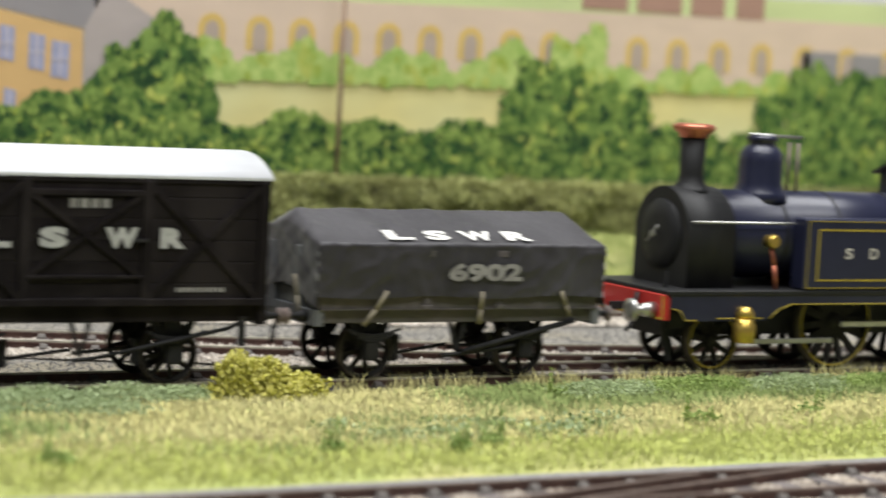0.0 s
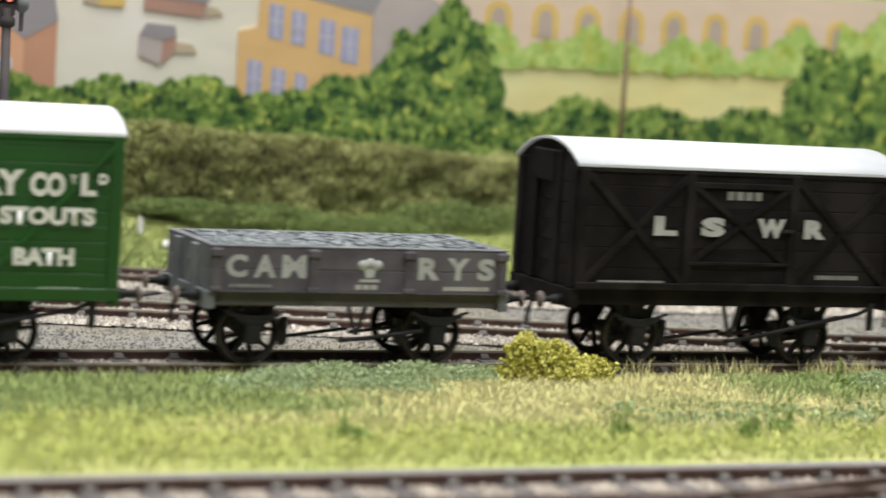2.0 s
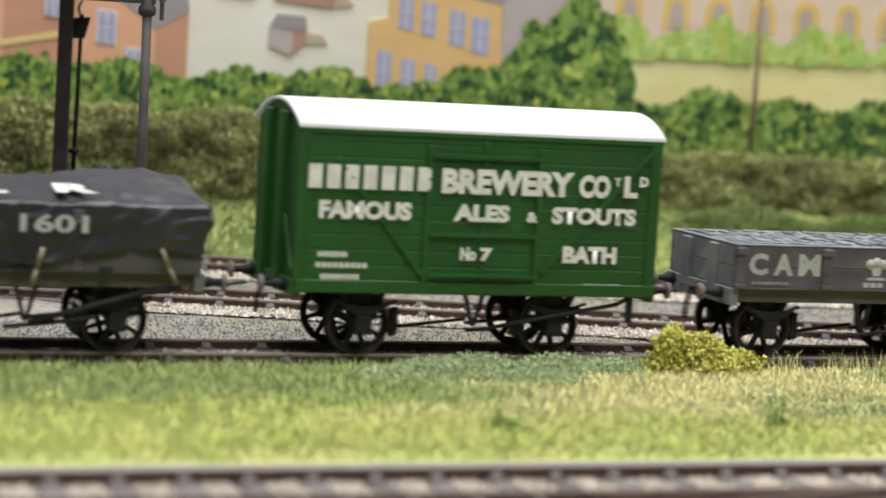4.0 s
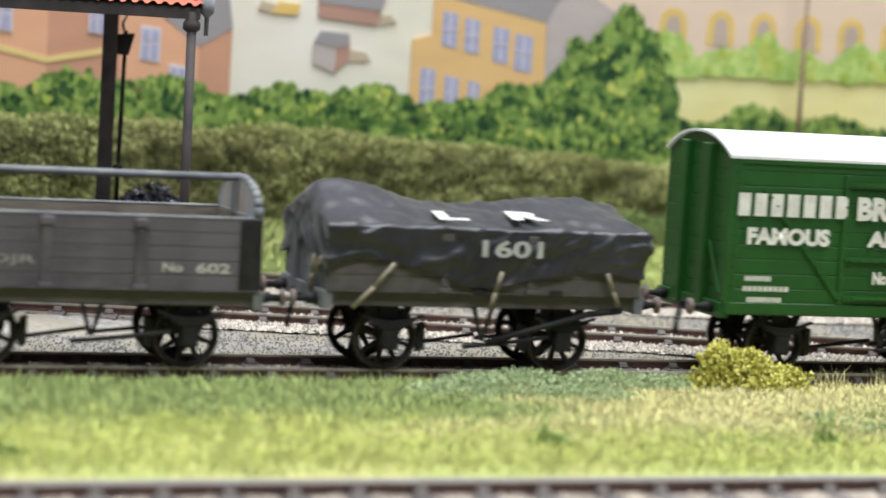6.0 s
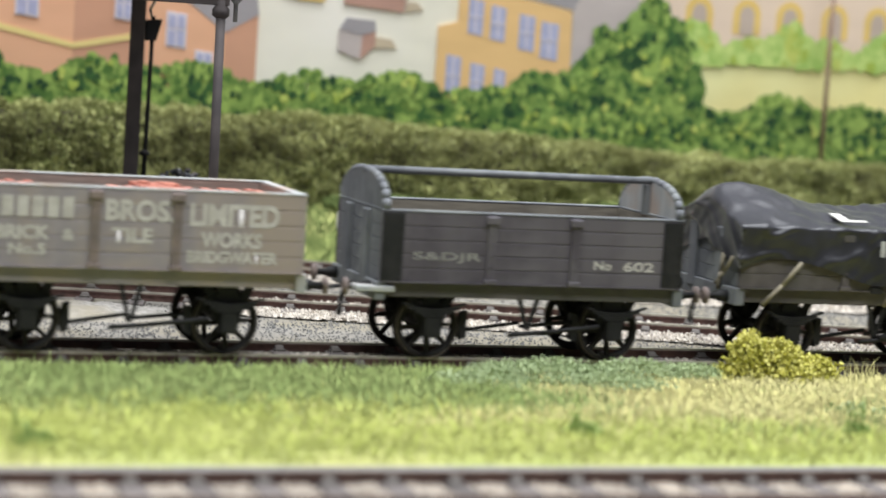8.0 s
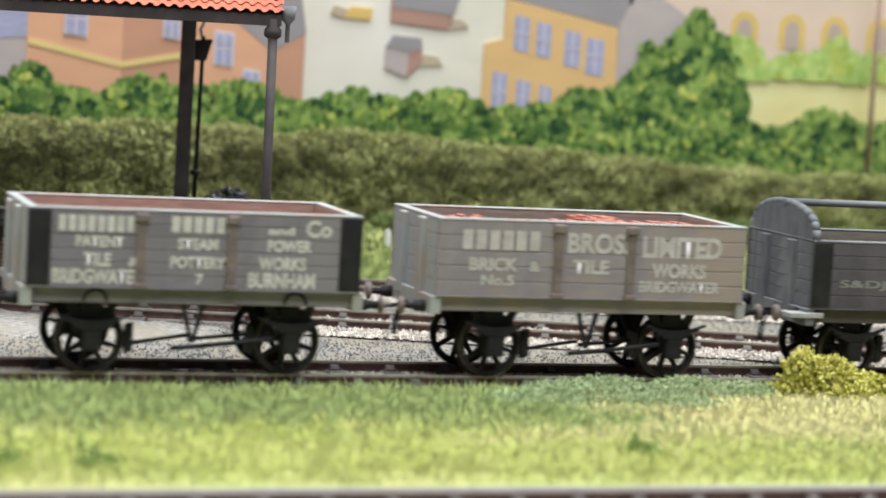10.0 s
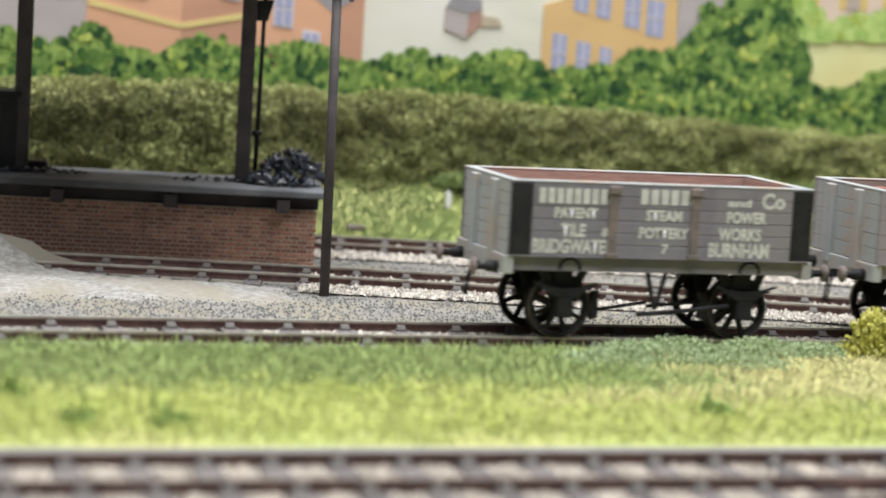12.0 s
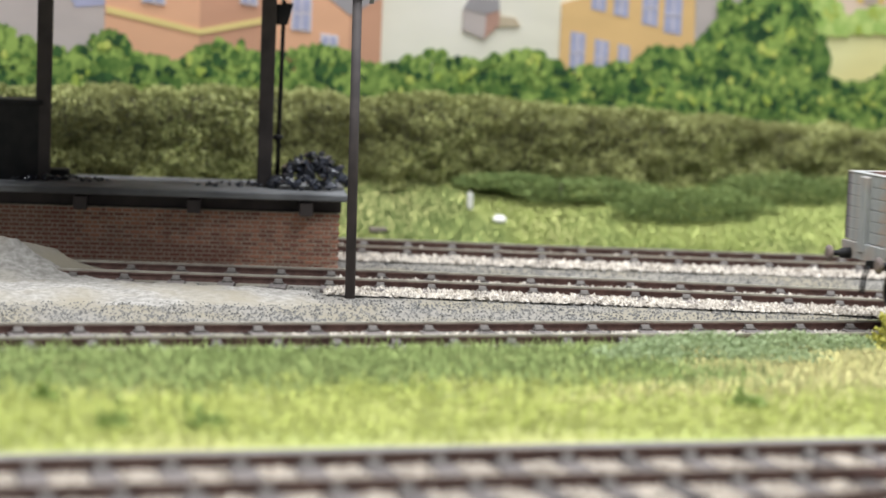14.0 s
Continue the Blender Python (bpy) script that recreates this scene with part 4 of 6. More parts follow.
def pile(cx, cy, rx, ry, h, n):
    def gen(rng):
        out = []
        for _ in range(n):
            a, r = rng.uniform(0, 6.3), math.sqrt(rng.random())
            out.append((cx + rx * r * math.cos(a), cy + ry * r * math.sin(a), DECK + 0.4 + h * (1 - r) ** 0.8 * rng.uniform(0.45, 1.0), rng.uniform(0.6, 1.3)))
        return out
    return gen


lumps("coal_heap", pile(133.8, 128.5, 10.6, 6.5, 11, 190), coal, "heap of shiny black coal lumps", "coal", 1.35, 5, DECK)
lumps("coal_spill", pile(114, 131, 9, 2.2, 1.2, 46), coal, "spilled coal scattered on the deck", "coal", 0.55, 6, DECK)
lumps("coal_spill", pile(73, 139, 13, 3, 1.6, 70), coal, "spilled coal scattered on the deck", "coal", 0.6, 7, DECK)


def coal_bin():
    t = thing("coal_bin", "black iron coal bin on the stage deck", "bin", (46, 152, DECK), SR)
    part("body", box(B(), -26, 24, -6, 6, 0, 19.5), black, t, bevel=0.3)
    part("rim", box(B(), -26.6, 24.6, -6.6, 6.6, 18.4, 19.6), black, t, bevel=0.2)
    bm = box(B(), 24, 31, -3, 3, 0, 2.6)
    part("chute", bm, black, t, bevel=0.3)


coal_bin()


def small_posts():
    t = thing("marker_post", "small white marker post in the grass", "post", (191.4, 181, bank_z(191.4, 181)))
    part("post", prism(B(), [(-0.8, -1), (0.8, -1), (0.7, 4), (0, 4.8), (-0.7, 4)], -0.6, 0.6), white_paint, t)
    t = thing("marker_post", "small brown marker post in the grass", "post", (218, 182, bank_z(218, 182)))
    part("post", prism(B(), [(-0.8, -1), (0.8, -1), (0.9, 4.6), (-0.5, 5)], -0.6, 0.6), rust_strap, t)
    t = thing("white_rubble", "white stone lying in the grass", "stone", (198.5, 176, bank_z(198.5, 176)))
    part("stone", lathe(B(), [(2.3, -0.5), (2.1, 0.6), (1.1, 1.5)], seg=7), white_paint, t)
    t = thing("brick_rubble", "red bricks lying in the grass", "bricks", (164, 176, bank_z(164, 176)))
    part("stone", box(B(), -2.4, 2.4, -1, 1, -0.4, 1), rust_strap, t, bevel=0.2)


small_posts()


# ---- rolling stock ----
def wheel_mesh(r, spokes, width=2.0):
    """The pieces of a spoked wheel about the y axis: rim with flange, hub, one spoke, and how many spokes."""
    rim = lathe(B(), [(r - 0.95, -width / 2), (r, -width / 2), (r, width / 2 - 0.5), (r + 0.55, width / 2 - 0.35), (r + 0.55, width / 2), (r - 0.95, width / 2)], "y", seg=32, closed=True)
    hub = lathe(B(), [(0.0, -width / 2 - 0.3), (r * 0.2, -width / 2 - 0.3), (r * 0.24, width / 2), (0.0, width / 2)], "y", seg=12)
    w0, w1, t = r * 0.085, r * 0.06, 0.4
    spoke = prism(B(), [(r * 0.15, -w0), (r - 0.8, -w1), (r - 0.8, w1), (r * 0.15, w0)], -t, t)
    return mesh_of("wheel_rim", rim, wheel_m), mesh_of("hub", hub, wheel_m), mesh_of("spoke", spoke, wheel_m), spokes


def tyre_mesh(r, width=2.0):
    bm = lathe(B(), [(r - 0.1, -width / 2 - 0.04), (r + 0.04, -width / 2 - 0.04), (r + 0.04, width / 2 - 0.55), (r - 0.1, width / 2 - 0.55)], "y", seg=32, closed=True)
    return mesh_of("tyre", bm, tyre_m)


R_WAGON = 6.15
WHEEL, TYRE = wheel_mesh(R_WAGON, 8), tyre_mesh(R_WAGON)
AXLE = mesh_of("wheelset", rod(B(), (0, -12, 0), (0, 12, 0), 0.8, 8), wheel_m)
ROLLING = []  # wheelsets: object, x, radius


def wheelset(parent, x, wheel=None, tyre=None, axle=None, r=R_WAGON):
    ws = part("wheelset", axle or AXLE, None, parent, at=(x, 0, r))
    for y, turn in ((-8.9, 0), (8.9, 180)):
        rim, hub, spoke, count = wheel or WHEEL
        for name, me in (("wheel_rim", rim), ("hub", hub)):
            part(name, me, None, ws).matrix_basis = pose(0, y * M, 0, 0, 0, turn)
        for k in range(count):
            part("spoke", spoke, None, ws).matrix_basis = pose(0, y * M, 0, 0, 360 * k / count, 0)
        tr = part("tyre", tyre or TYRE, None, ws, "worn steel tyre")
        tr.matrix_basis = pose(0, y * M, 0, 0, 0, turn)
    ROLLING.append((ws, x, r))


def arch_spring(bm, x, y, z):
    """Leaf spring: flat leaves, longest on top."""
    for k in range(4):
        h = 6.4 - 1.3 * k
        pts = [(x + h * u, z - 0.42 * k + 1.3 * u * u * (h / 6.4) ** 2) for u in (-1, -0.5, 0, 0.5, 1)]
        prism(bm, pts + [(px, pz - 0.36) for px, pz in pts[::-1]], y - 0.5, y + 0.5)


def underframe(w, hl, z0, z1, axles, frame_m, end_m, hoops=False, long_lever=False):
    """Solebars, headstocks, axleguards, springs, brakes, buffers and couplings of a wagon."""
    for sg in (-1, 1):
        part("solebar", box(B(), -hl + 0.8, hl - 0.8, sg * 13.2 - 1.0, sg * 13.2 + 1.0, z0, z1), frame_m, w, bevel=0.12)
        part("headstock", box(B(), sg * (hl - 0.2) - 1.0, sg * (hl - 0.2) + 1.0, -15.2, 15.2, z0 - 0.6, z1), end_m, w, bevel=0.15)
        for y in (-11.2, 11.2):
            x = sg * (hl + 0.8)
            bm = lathe(B(), [(1.25, 0), (1.0, sg * 2.2), (0.6, sg * 2.4), (0.6, sg * 4.4), (0.3, sg * 4.5)], "x", (x, y, 13.9), 12)
            bf = part("buffer", bm, black, w)
            part("buffer_head", lathe(B(), [(0.5, sg * 4.2), (1.7, sg * 4.5), (1.75, sg * 4.9), (0.9, sg * 5.3)], "x", (x, y, 13.9), 14), rust_strap, bf, "rusty buffer head")
        bm = B()
        link = [(hl + 2.2, 12.6), (hl + 3.0, 9.6), (hl + 3.2, 6.8)] if sg < 0 else [(hl + 2.0, 12.7), (hl + 7.5, 11.9), (hl + 13.0, 12.7)]
        for (xa, za), (xb, zb) in zip(link, link[1:]):
            for yy in (-0.7, 0.7):
                rod(bm, (sg * xa, yy, za), (sg * xb, yy, zb), 0.26, 6)
        box(bm, sg * hl, sg * (hl + 2.6), -0.35, 0.35, 12, 13.6)
        part("coupling", bm, black, w)
    part("floor", box(B(), -hl + 0.8, hl - 0.8, -12.2, 12.2, z1 - 1.6, z1 - 0.2), timber_dark, w)
    for x in axles:
        for sg in (-1, 1):
            y = sg * 11.0
            bm = prism(B(), [(x - 5.2, z0 + 0.5), (x - 1.6, 5.2), (x + 1.6, 5.2), (x + 5.2, z0 + 0.5), (x + 3.6, z0 + 0.5), (x, 7.4), (x - 3.6, z0 + 0.5)], y - 0.3, y + 0.3)
            prism(bm, [(x - 1.9, 4.4), (x + 1.9, 4.4), (x + 1.9, z0 + 0.4), (x - 1.9, z0 + 0.4)], y - 0.35, y + 0.35)
            part("axleguard", bm, black, w)
            bm = box(B(), x - 1.75, x + 1.75, sg * 12.3 - 1.1, sg * 12.3 + 1.1, 4.4, 8.6)
            part("axlebox", bm, black, w, bevel=0.35)
            bm = B()
            arch_spring(bm, x, sg * 13.0, 10.0)
            part("spring", bm, black, w)
            if hoops and sg < 0:
                bm = B()
                ring = [(x + 2.1 * math.cos(a), z0 + 0.4 + 2.1 * math.sin(a)) for a in (math.pi * k / 8 for k in range(9))]
                for a, b in zip(ring, ring[1:]):
                    rod(bm, (a[0], -14.4, a[1]), (b[0], -14.4, b[1]), 0.3, 6)
                part("spring_stop", bm, black, w)
        wheelset(w, x)
    # brake gear on the near side: V hanger, push rods, blocks, lever
    bm = prism(B(), [(-2.6, z0 + 1), (-0.5, 6.4), (0.5, 6.4), (2.6, z0 + 1), (1.7, z0 + 1), (0, 7.4), (-1.7, z0 + 1)], -13.6, -13.1)
    part("brake_hanger", bm, black, w)
    bm = B()
    a0, a1 = axles
    rod(bm, (0, -9, 7.2), (a0 + R_WAGON + 0.9, -9, 5.4), 0.42, 6)
    rod(bm, (0, -9, 6.4), (a1 - R_WAGON - 0.9, -9, 7.6), 0.42, 6)
    part("brake_rod", bm, black, w)
    for x, sg in ((a0, 1), (a1, -1)):
        xx = x + sg * (R_WAGON + 0.9)
        bm = prism(B(), [(xx - sg * 0.3, 3.6), (xx + sg * 1.0, 4.2), (xx + sg * 1.0, 9.4), (xx - sg * 0.3, 9.0), (xx - sg * 0.75, 6.2)], -9.9, -8.0)
        part("brake_block", bm, black, w)
    bm = B()
    xe = hl - 4 if long_lever else a1 + 2
    pts = [(-1.6, 5.7), (3, 6.1), (xe - 3, z0 - 1.4), (xe, z0 + 0.2)] if long_lever else [(-4, 5.4), (3, 6.0), (a1 - 4, 7.4)]
    for a, b in zip(pts, pts[1:]):
        rod(bm, (a[0], -14.1, a[1]), (b[0], -14.1, b[1]), 0.45, 8)
    part("brake_lever", bm, black, w)
    if long_lever:
        part("lever_guard", prism(B(), [(xe - 0.9, z0 - 5), (xe + 0.5, z0 - 5), (xe + 0.5, z0 + 1), (xe - 0.9, z0 + 1)], -14.6, -13.9), black, w)


def planked(w, name, x0, x1, y, z0, z1, n, material, axis="x", t=1.3, gap=0.16):
    """A side or an end of separate boards, lying on a backing that shows as the dark joint."""
    h = (z1 - z0) / n
    if axis == "x":
        part(name, box(B(), x0 + 0.1, x1 - 0.1, y - t * 0.5, y + t * 0.35, z0 + 0.1, z1 - 0.1), material, w)
        sgn = 1 if y > 0 else -1
        me = mesh_of("plank", box(B(), x0, x1, -t / 2 if sgn < 0 else -t / 2, t / 2, -h / 2 + gap / 2, h / 2 - gap / 2), material, 0.1)
        for k in range(n):
            part("plank", me, None, w, at=(0, y + sgn * 0.12, z0 + h * (k + 0.5)))
    else:
        part(name, box(B(), y - t * 0.4, y + t * 0.4, x0 + 0.1, x1 - 0.1, z0 + 0.1, z1 - 0.1), material, w)
        sgn = 1 if y > 0 else -1
        me = mesh_of("plank", box(B(), -t / 2, t / 2, x0, x1, -h / 2 + gap / 2, h / 2 - gap / 2), material, 0.1)
        for k in range(n):
            part("plank", me, None, w, at=(y + sgn * 0.12, 0, z0 + h * (k + 0.5)))


def straps(w, xs, z0, z1, y, material, width=1.5, cap=True):
    for x in xs:
        bm = box(B(), x - width / 2, x + width / 2, y - 0.55, y + 0.1, z0, z1)
        if cap:
            box(bm, x - width * 0.75, x + width * 0.75, y - 0.95, y + 0.1, z1 - 1.6, z1 - 0.2)
            box(bm, x - width * 0.7, x + width * 0.7, y - 0.85, y + 0.1, z0 - 0.2, z0 + 0.7)
        ob = part("door_strap", bm, material, w, bevel=0.1)
        bm = B()
        z = z0 + 1.2
        while z < z1 - 1:
            rod(bm, (x, y - 0.5, z), (x, y - 0.78, z), 0.26, 6)
            z += 2.1
        part("bolt", bm, material, ob)


def end_posts(w, hl, z0, z1, material, ys=(-6.2, 6.2)):
    for sg in (-1, 1):
        for y in ys:
            part("end_post", box(B(), sg * (hl + 0.2) - 0.9, sg * (hl + 0.2) + 0.9, y - 1.5, y + 1.5, z0, z1), material, w, bevel=0.2)


def corner_irons(w, hl, hw, z0, z1, material, width=4.2):
    for sx in (-1, 1):
        for sy in (-1, 1):
            bm = box(B(), min(sx * hl, sx * (hl - width)), max(sx * hl, sx * (hl - width)), sy * (hw + 0.18) - 0.15, sy * (hw + 0.18) + 0.15, z0 + 0.1, z1 - 0.2)
            ob = part("corner_iron", bm, material, w)
            bm = B()
            n = int((z1 - z0) / 1.9)
            for k in range(n):
                for xx in (sx * (hl - 0.8), sx * (hl - width + 0.8)):
                    rod(bm, (xx, sy * (hw + 0.3), z0 + 1 + 1.9 * k), (xx, sy * (hw + 0.52), z0 + 1 + 1.9 * k), 0.24, 6)
            part("bolt", bm, material, ob)


def open_wagon(label, xc, hl, z0, z1, planks, side_m, end_m, sole_m, iron_m, strap_m, strap_x, axles, inside_m, hoops=False, hw=15.2):
    w = thing("open_wagon", label, "wagon", (xc, 0, 0), group="goods train")
    underframe(w, hl, z0 - 3.0, z0 - 0.1, axles, sole_m, sole_m if end_m is side_m else end_m, hoops)
    for sg in (-1, 1):
        planked(w, "side", -hl, hl, sg * (hw - 0.7), z0, z1, planks, side_m)
        planked(w, "end", -hw + 1.3, hw - 1.3, sg * (hl - 0.75), z0, z1, planks, end_m, "y", gap=0.08)
        part("side_lining", box(B(), -hl + 1.5, hl - 1.5, sg * (hw - 1.75) - 0.2, sg * (hw - 1.75) + 0.2, z0, z1 - 0.1), inside_m, w)
        part("end_lining", box(B(), sg * (hl - 1.9) - 0.2, sg * (hl - 1.9) + 0.2, -hw + 2, hw - 2, z0, z1 - 0.1), inside_m, w)
        part("capping", box(B(), -hl - 0.1, hl + 0.1, sg * (hw - 0.9) - 1.05, sg * (hw - 0.9) + 1.05, z1, z1 + 0.35), end_m, w, bevel=0.1)
        part("end_capping", box(B(), sg * (hl - 0.9) - 1.0, sg * (hl - 0.9) + 1.0, -hw + 2, hw - 2, z1, z1 + 0.34), end_m, w, bevel=0.1)
    end_posts(w, hl, z0 - 2, z1 - 0.3, end_m)
    straps(w, strap_x, z0 + 0.2, z1 - 0.2, -hw - 0.1, strap_m, 1.7)
    part("rail_strip", box(B(), -hl, hl, -hw - 0.35, -hw + 0.2, z0 - 0.15, z0 + 0.12), side_m, w)
    if iron_m:
        corner_irons(w, hl, hw, z0, z1, iron_m)
    return w


def at_frac(hl, z0, z1):
    """Places on a side, given as shares of its length and height (0 at the foot)."""
    return lambda a, b, c, d: (-hl + 2 * hl * a, -hl + 2 * hl * b, z0 + (z1 - z0) * c, z0 + (z1 - z0) * d)


def tile_load(x0, x1, y0, y1, z, seed):
    """Rows of clay tiles standing in the wagon."""
    rng = random.Random(seed)
    bm = B()
    x = x0
    while x < x1:
        y = y0
        while y < y1:
            h = z + rng.uniform(-0.25, 0.25)
            box(bm, x, x + 1.5, y, y + 3.6, z - 3.5, h)
            y += 3.8
        x += 1.75
    ob = part("tile_load", bm, tile_red, None)
    return ob


def pottery_wagon():
    hl, z0, z1 = 31.3, 16.6, 30.7
    w = open_wagon("grey open wagon with black corner irons and cream lettering", -306.6, hl, z0, z1, 6, grey_mid, grey_pale, grey_mid, black, rust_strap, (-10.6, 6.4), (-18.4, 19.2), wood_in, True)
    F, y = at_frac(hl, z0, z1), -15.33
    bars(*F(0.085, 0.34, 0.72, 0.93), y, 9, pale_paint, w, "cream painted marks")
    bars(*F(0.415, 0.615, 0.74, 0.95), y, 6, pale_paint, w, "cream painted marks")
    for s, a, b, c, d in (("and", 0.71, 0.79, 0.74, 0.85), ("Co", 0.825, 0.905, 0.72, 0.95), ("PATENT", 0.14, 0.28, 0.52, 0.67), ("STEAM", 0.44, 0.56, 0.51, 0.67), ("POWER", 0.71, 0.845, 0.51, 0.68),
                          ("TILE", 0.165, 0.245, 0.27, 0.45), ("&", 0.295, 0.33, 0.28, 0.4), ("POTTERY", 0.42, 0.585, 0.27, 0.43), ("WORKS", 0.685, 0.83, 0.27, 0.45), ("7", 0.497, 0.52, 0.06, 0.2), ("BRIDGWATER", 0.075, 0.34, 0.04, 0.24), ("BURNHAM", 0.655, 0.86, 0.03, 0.24)):
        x0, x1, q0, q1 = F(a, b, c, d)
        lettering(s, x0, x1, q0, q1, y, pale_paint, w, "cream painted words", 0.04)
    return w, -306.6, tile_load(-hl + 2.6, hl - 2.6, -12.6, 12.2, 28.3, 71)


def brick_wagon():
    hl, z0, z1 = 32.1, 16.4, 31.0
    w = open_wagon("weathered warm grey open wagon with rusty straps", -228.1, hl, z0, z1, 5, grey_warm, grey_pale, grey_warm, None, rust_strap, (-7.6, 7.6), (-18.6, 19.0), wood_in)
    F, y = at_frac(hl, z0, z1), -15.33
    bars(*F(0.07, 0.325, 0.62, 0.88), y, 6, cream_paint, w, "cream painted marks")
    for s, a, b, c, d in (("BROS.", 0.41, 0.61, 0.6, 0.88), ("LIMITED", 0.655, 0.92, 0.57, 0.86), ("BRICK", 0.1, 0.255, 0.34, 0.52), ("&", 0.29, 0.325, 0.34, 0.48), ("TILE", 0.43, 0.55, 0.33, 0.52), ("WORKS", 0.69, 0.87, 0.3, 0.5), ("No.5", 0.14, 0.245, 0.15, 0.29), ("BRIDGWATER", 0.65, 0.92, 0.1, 0.26)):
        x0, x1, q0, q1 = F(a, b, c, d)
        lettering(s, x0, x1, q0, q1, y, cream_paint, w, "cream painted words", 0.04)
    load = B()
    rng = random.Random(72)
    for a, b in ((-29.5, -16), (-2, 29.5)):
        x = a
        while x < b:
            yy = -12.4
            while yy < 9.5:
                box(load, x, x + 1.5, yy, yy + 3.6, 26, 29.6 + rng.uniform(-0.2, 0.5) + (0.8 if 2 < x < 12 else 0))
                yy += 3.8
            x += 1.75
    return w, -228.1, part("tile_load", load, tile_red, None)


def round_end_wagon():
    hl, z0, z1 = 31.2, 15.4, 28.8
    w = open_wagon("dark grey open wagon with round ends and sheet rail", -149.7, hl, z0, z1, 5, grey_dark, grey_blue, sole_olive, black, grey_dark, (-9.2, 8.2), (-19.2, 18.8), inside_olive)
    for sg in (-1, 1):
        x = sg * (hl - 0.75)
        pts = [(-14.6, z1 + 0.3)] + [(-14.6 * math.cos(a), z1 + 0.3 + 6.6 * math.sin(a) ** 0.8) for a in (math.pi * k / 14 for k in range(1, 14))] + [(14.6, z1 + 0.3)]
        part("round_end", prism(B(), pts, x - 0.7, x + 0.7, "x"), grey_pale if sg > 0 else grey_blue, w)
        bm = B()
        for a, b in zip(pts, pts[1:]):
            rod(bm, (x, a[0], a[1]), (x, b[0], b[1]), 0.85, 6)
        part("end_rim", bm, grey_blue, w)
        part("end_post", box(B(), x - 1.5 * (sg > 0) - 0.2, x + 1.5 * (sg < 0) + 0.2, -1, 1, z1, z1 + 6), grey_blue, w)
    bm = rod(B(), (-hl - 0.2, -0.6, z1 + 6.9), (hl + 0.2, -0.6, z1 + 6.9), 0.75, 8)
    part("sheet_rail", bm, grey_blue, w, "grey iron sheet supporting rail")
    part("footboard", box(B(), -hl - 4.5, -hl + 3, -15.6, -11, z0 - 2.0, z0 - 0.9), grey_pale, w, bevel=0.15)
    F, y = at_frac(hl, z0, z1), -15.33
    for s, a, b, c, d in (("S&DJR", 0.1, 0.325, 0.29, 0.44), ("No", 0.7, 0.76, 0.25, 0.38), ("602", 0.8, 0.905, 0.24, 0.38)):
        x0, x1, q0, q1 = F(a, b, c, d)
        lettering(s, x0, x1, q0, q1, y, grey_paint if s == "S&DJR" else cream_paint, w, "worn painted letters", 0.02)
    return w, -149.7, None


def slate_wagon():
    hl, z0, z1, xc = 31.4, 15.2, 23.9, 102.6
    w = open_wagon("low dark grey two plank wagon full of slates", xc, hl, z0, z1, 2, grey_dark, grey_blue, sole_olive, None, grey_dark, (-hl + 1, -10.4, 10.0, hl - 1), (-21.2, 18.0), wood_in)
    F, y = at_frac(hl, z0 + 0.6, z1), -15.33
    for s, a, b in (("C", 0.05, 0.118), ("A", 0.14, 0.212), ("M", 0.232, 0.312), ("R", 0.69, 0.765), ("Y", 0.79, 0.868), ("S", 0.897, 0.957)):
        x0, x1, q0, q1 = F(a, b, 0.26, 0.82)
        lettering(s, x0, x1, q0, q1, y, silver_paint, w, "pale grey painted letter", 0.045)
    # plume emblem, as a plain shape
    bm = B()
    for dx in (-1.5, 0, 1.5):
        lathe(bm, [(0.0, -0.03), (1.15, -0.03), (1.15, 0.03), (0.0, 0.03)], "y", (1.6 + dx, y, 20.6 + (0.4 if dx == 0 else 0)), 12)
    prism(bm, [(0.2, 20.2), (3.0, 20.2), (2.4, 18.2), (0.8, 18.2)], y - 0.03, y + 0.03)
    prism(bm, [(-0.6, 17.3), (3.8, 17.3), (3.6, 17.9), (-0.4, 17.9)], y - 0.03, y + 0.03)
    part("emblem", bm, silver_paint, w, "pale plume emblem")
    bars(*F(0.06, 0.2, 0.02, 0.1), y, 8, grey_paint, w)
    bars(*F(0.475, 0.555, 0.0, 0.12), y, 3, cream_paint, w)
    bars(*F(0.78, 0.94, 0.0, 0.1), y, 9, cream_paint, w)
    rng = random.Random(73)
    bm = B()
    x = -hl + 2.3
    while x < hl - 3:
        yy = -12.6
        while yy < 12:
            z = z1 + rng.uniform(-0.1, 0.35)
            l = rng.uniform(2.6, 4.4)
            a = rng.uniform(-0.08, 0.08)
            d = rng.uniform(-0.12, 0.12)
            q = [bm.verts.new((x + dx, min(12.9, yy + dy), z + a * dx + (0.3 if top else -1.2) + d)) for top in (0, 1) for dx, dy in ((0, 0), (1.7, 0), (1.7, l), (0, l))]
            for f in ((4, 5, 6, 7), (0, 1, 5, 4), (1, 2, 6, 5), (2, 3, 7, 6), (3, 0, 4, 7)):
                bm.faces.new([q[i] for i in f])
            yy += l + 0.1
        x += 1.62
    return w, xc, part("slate_load", bm, slate, None)


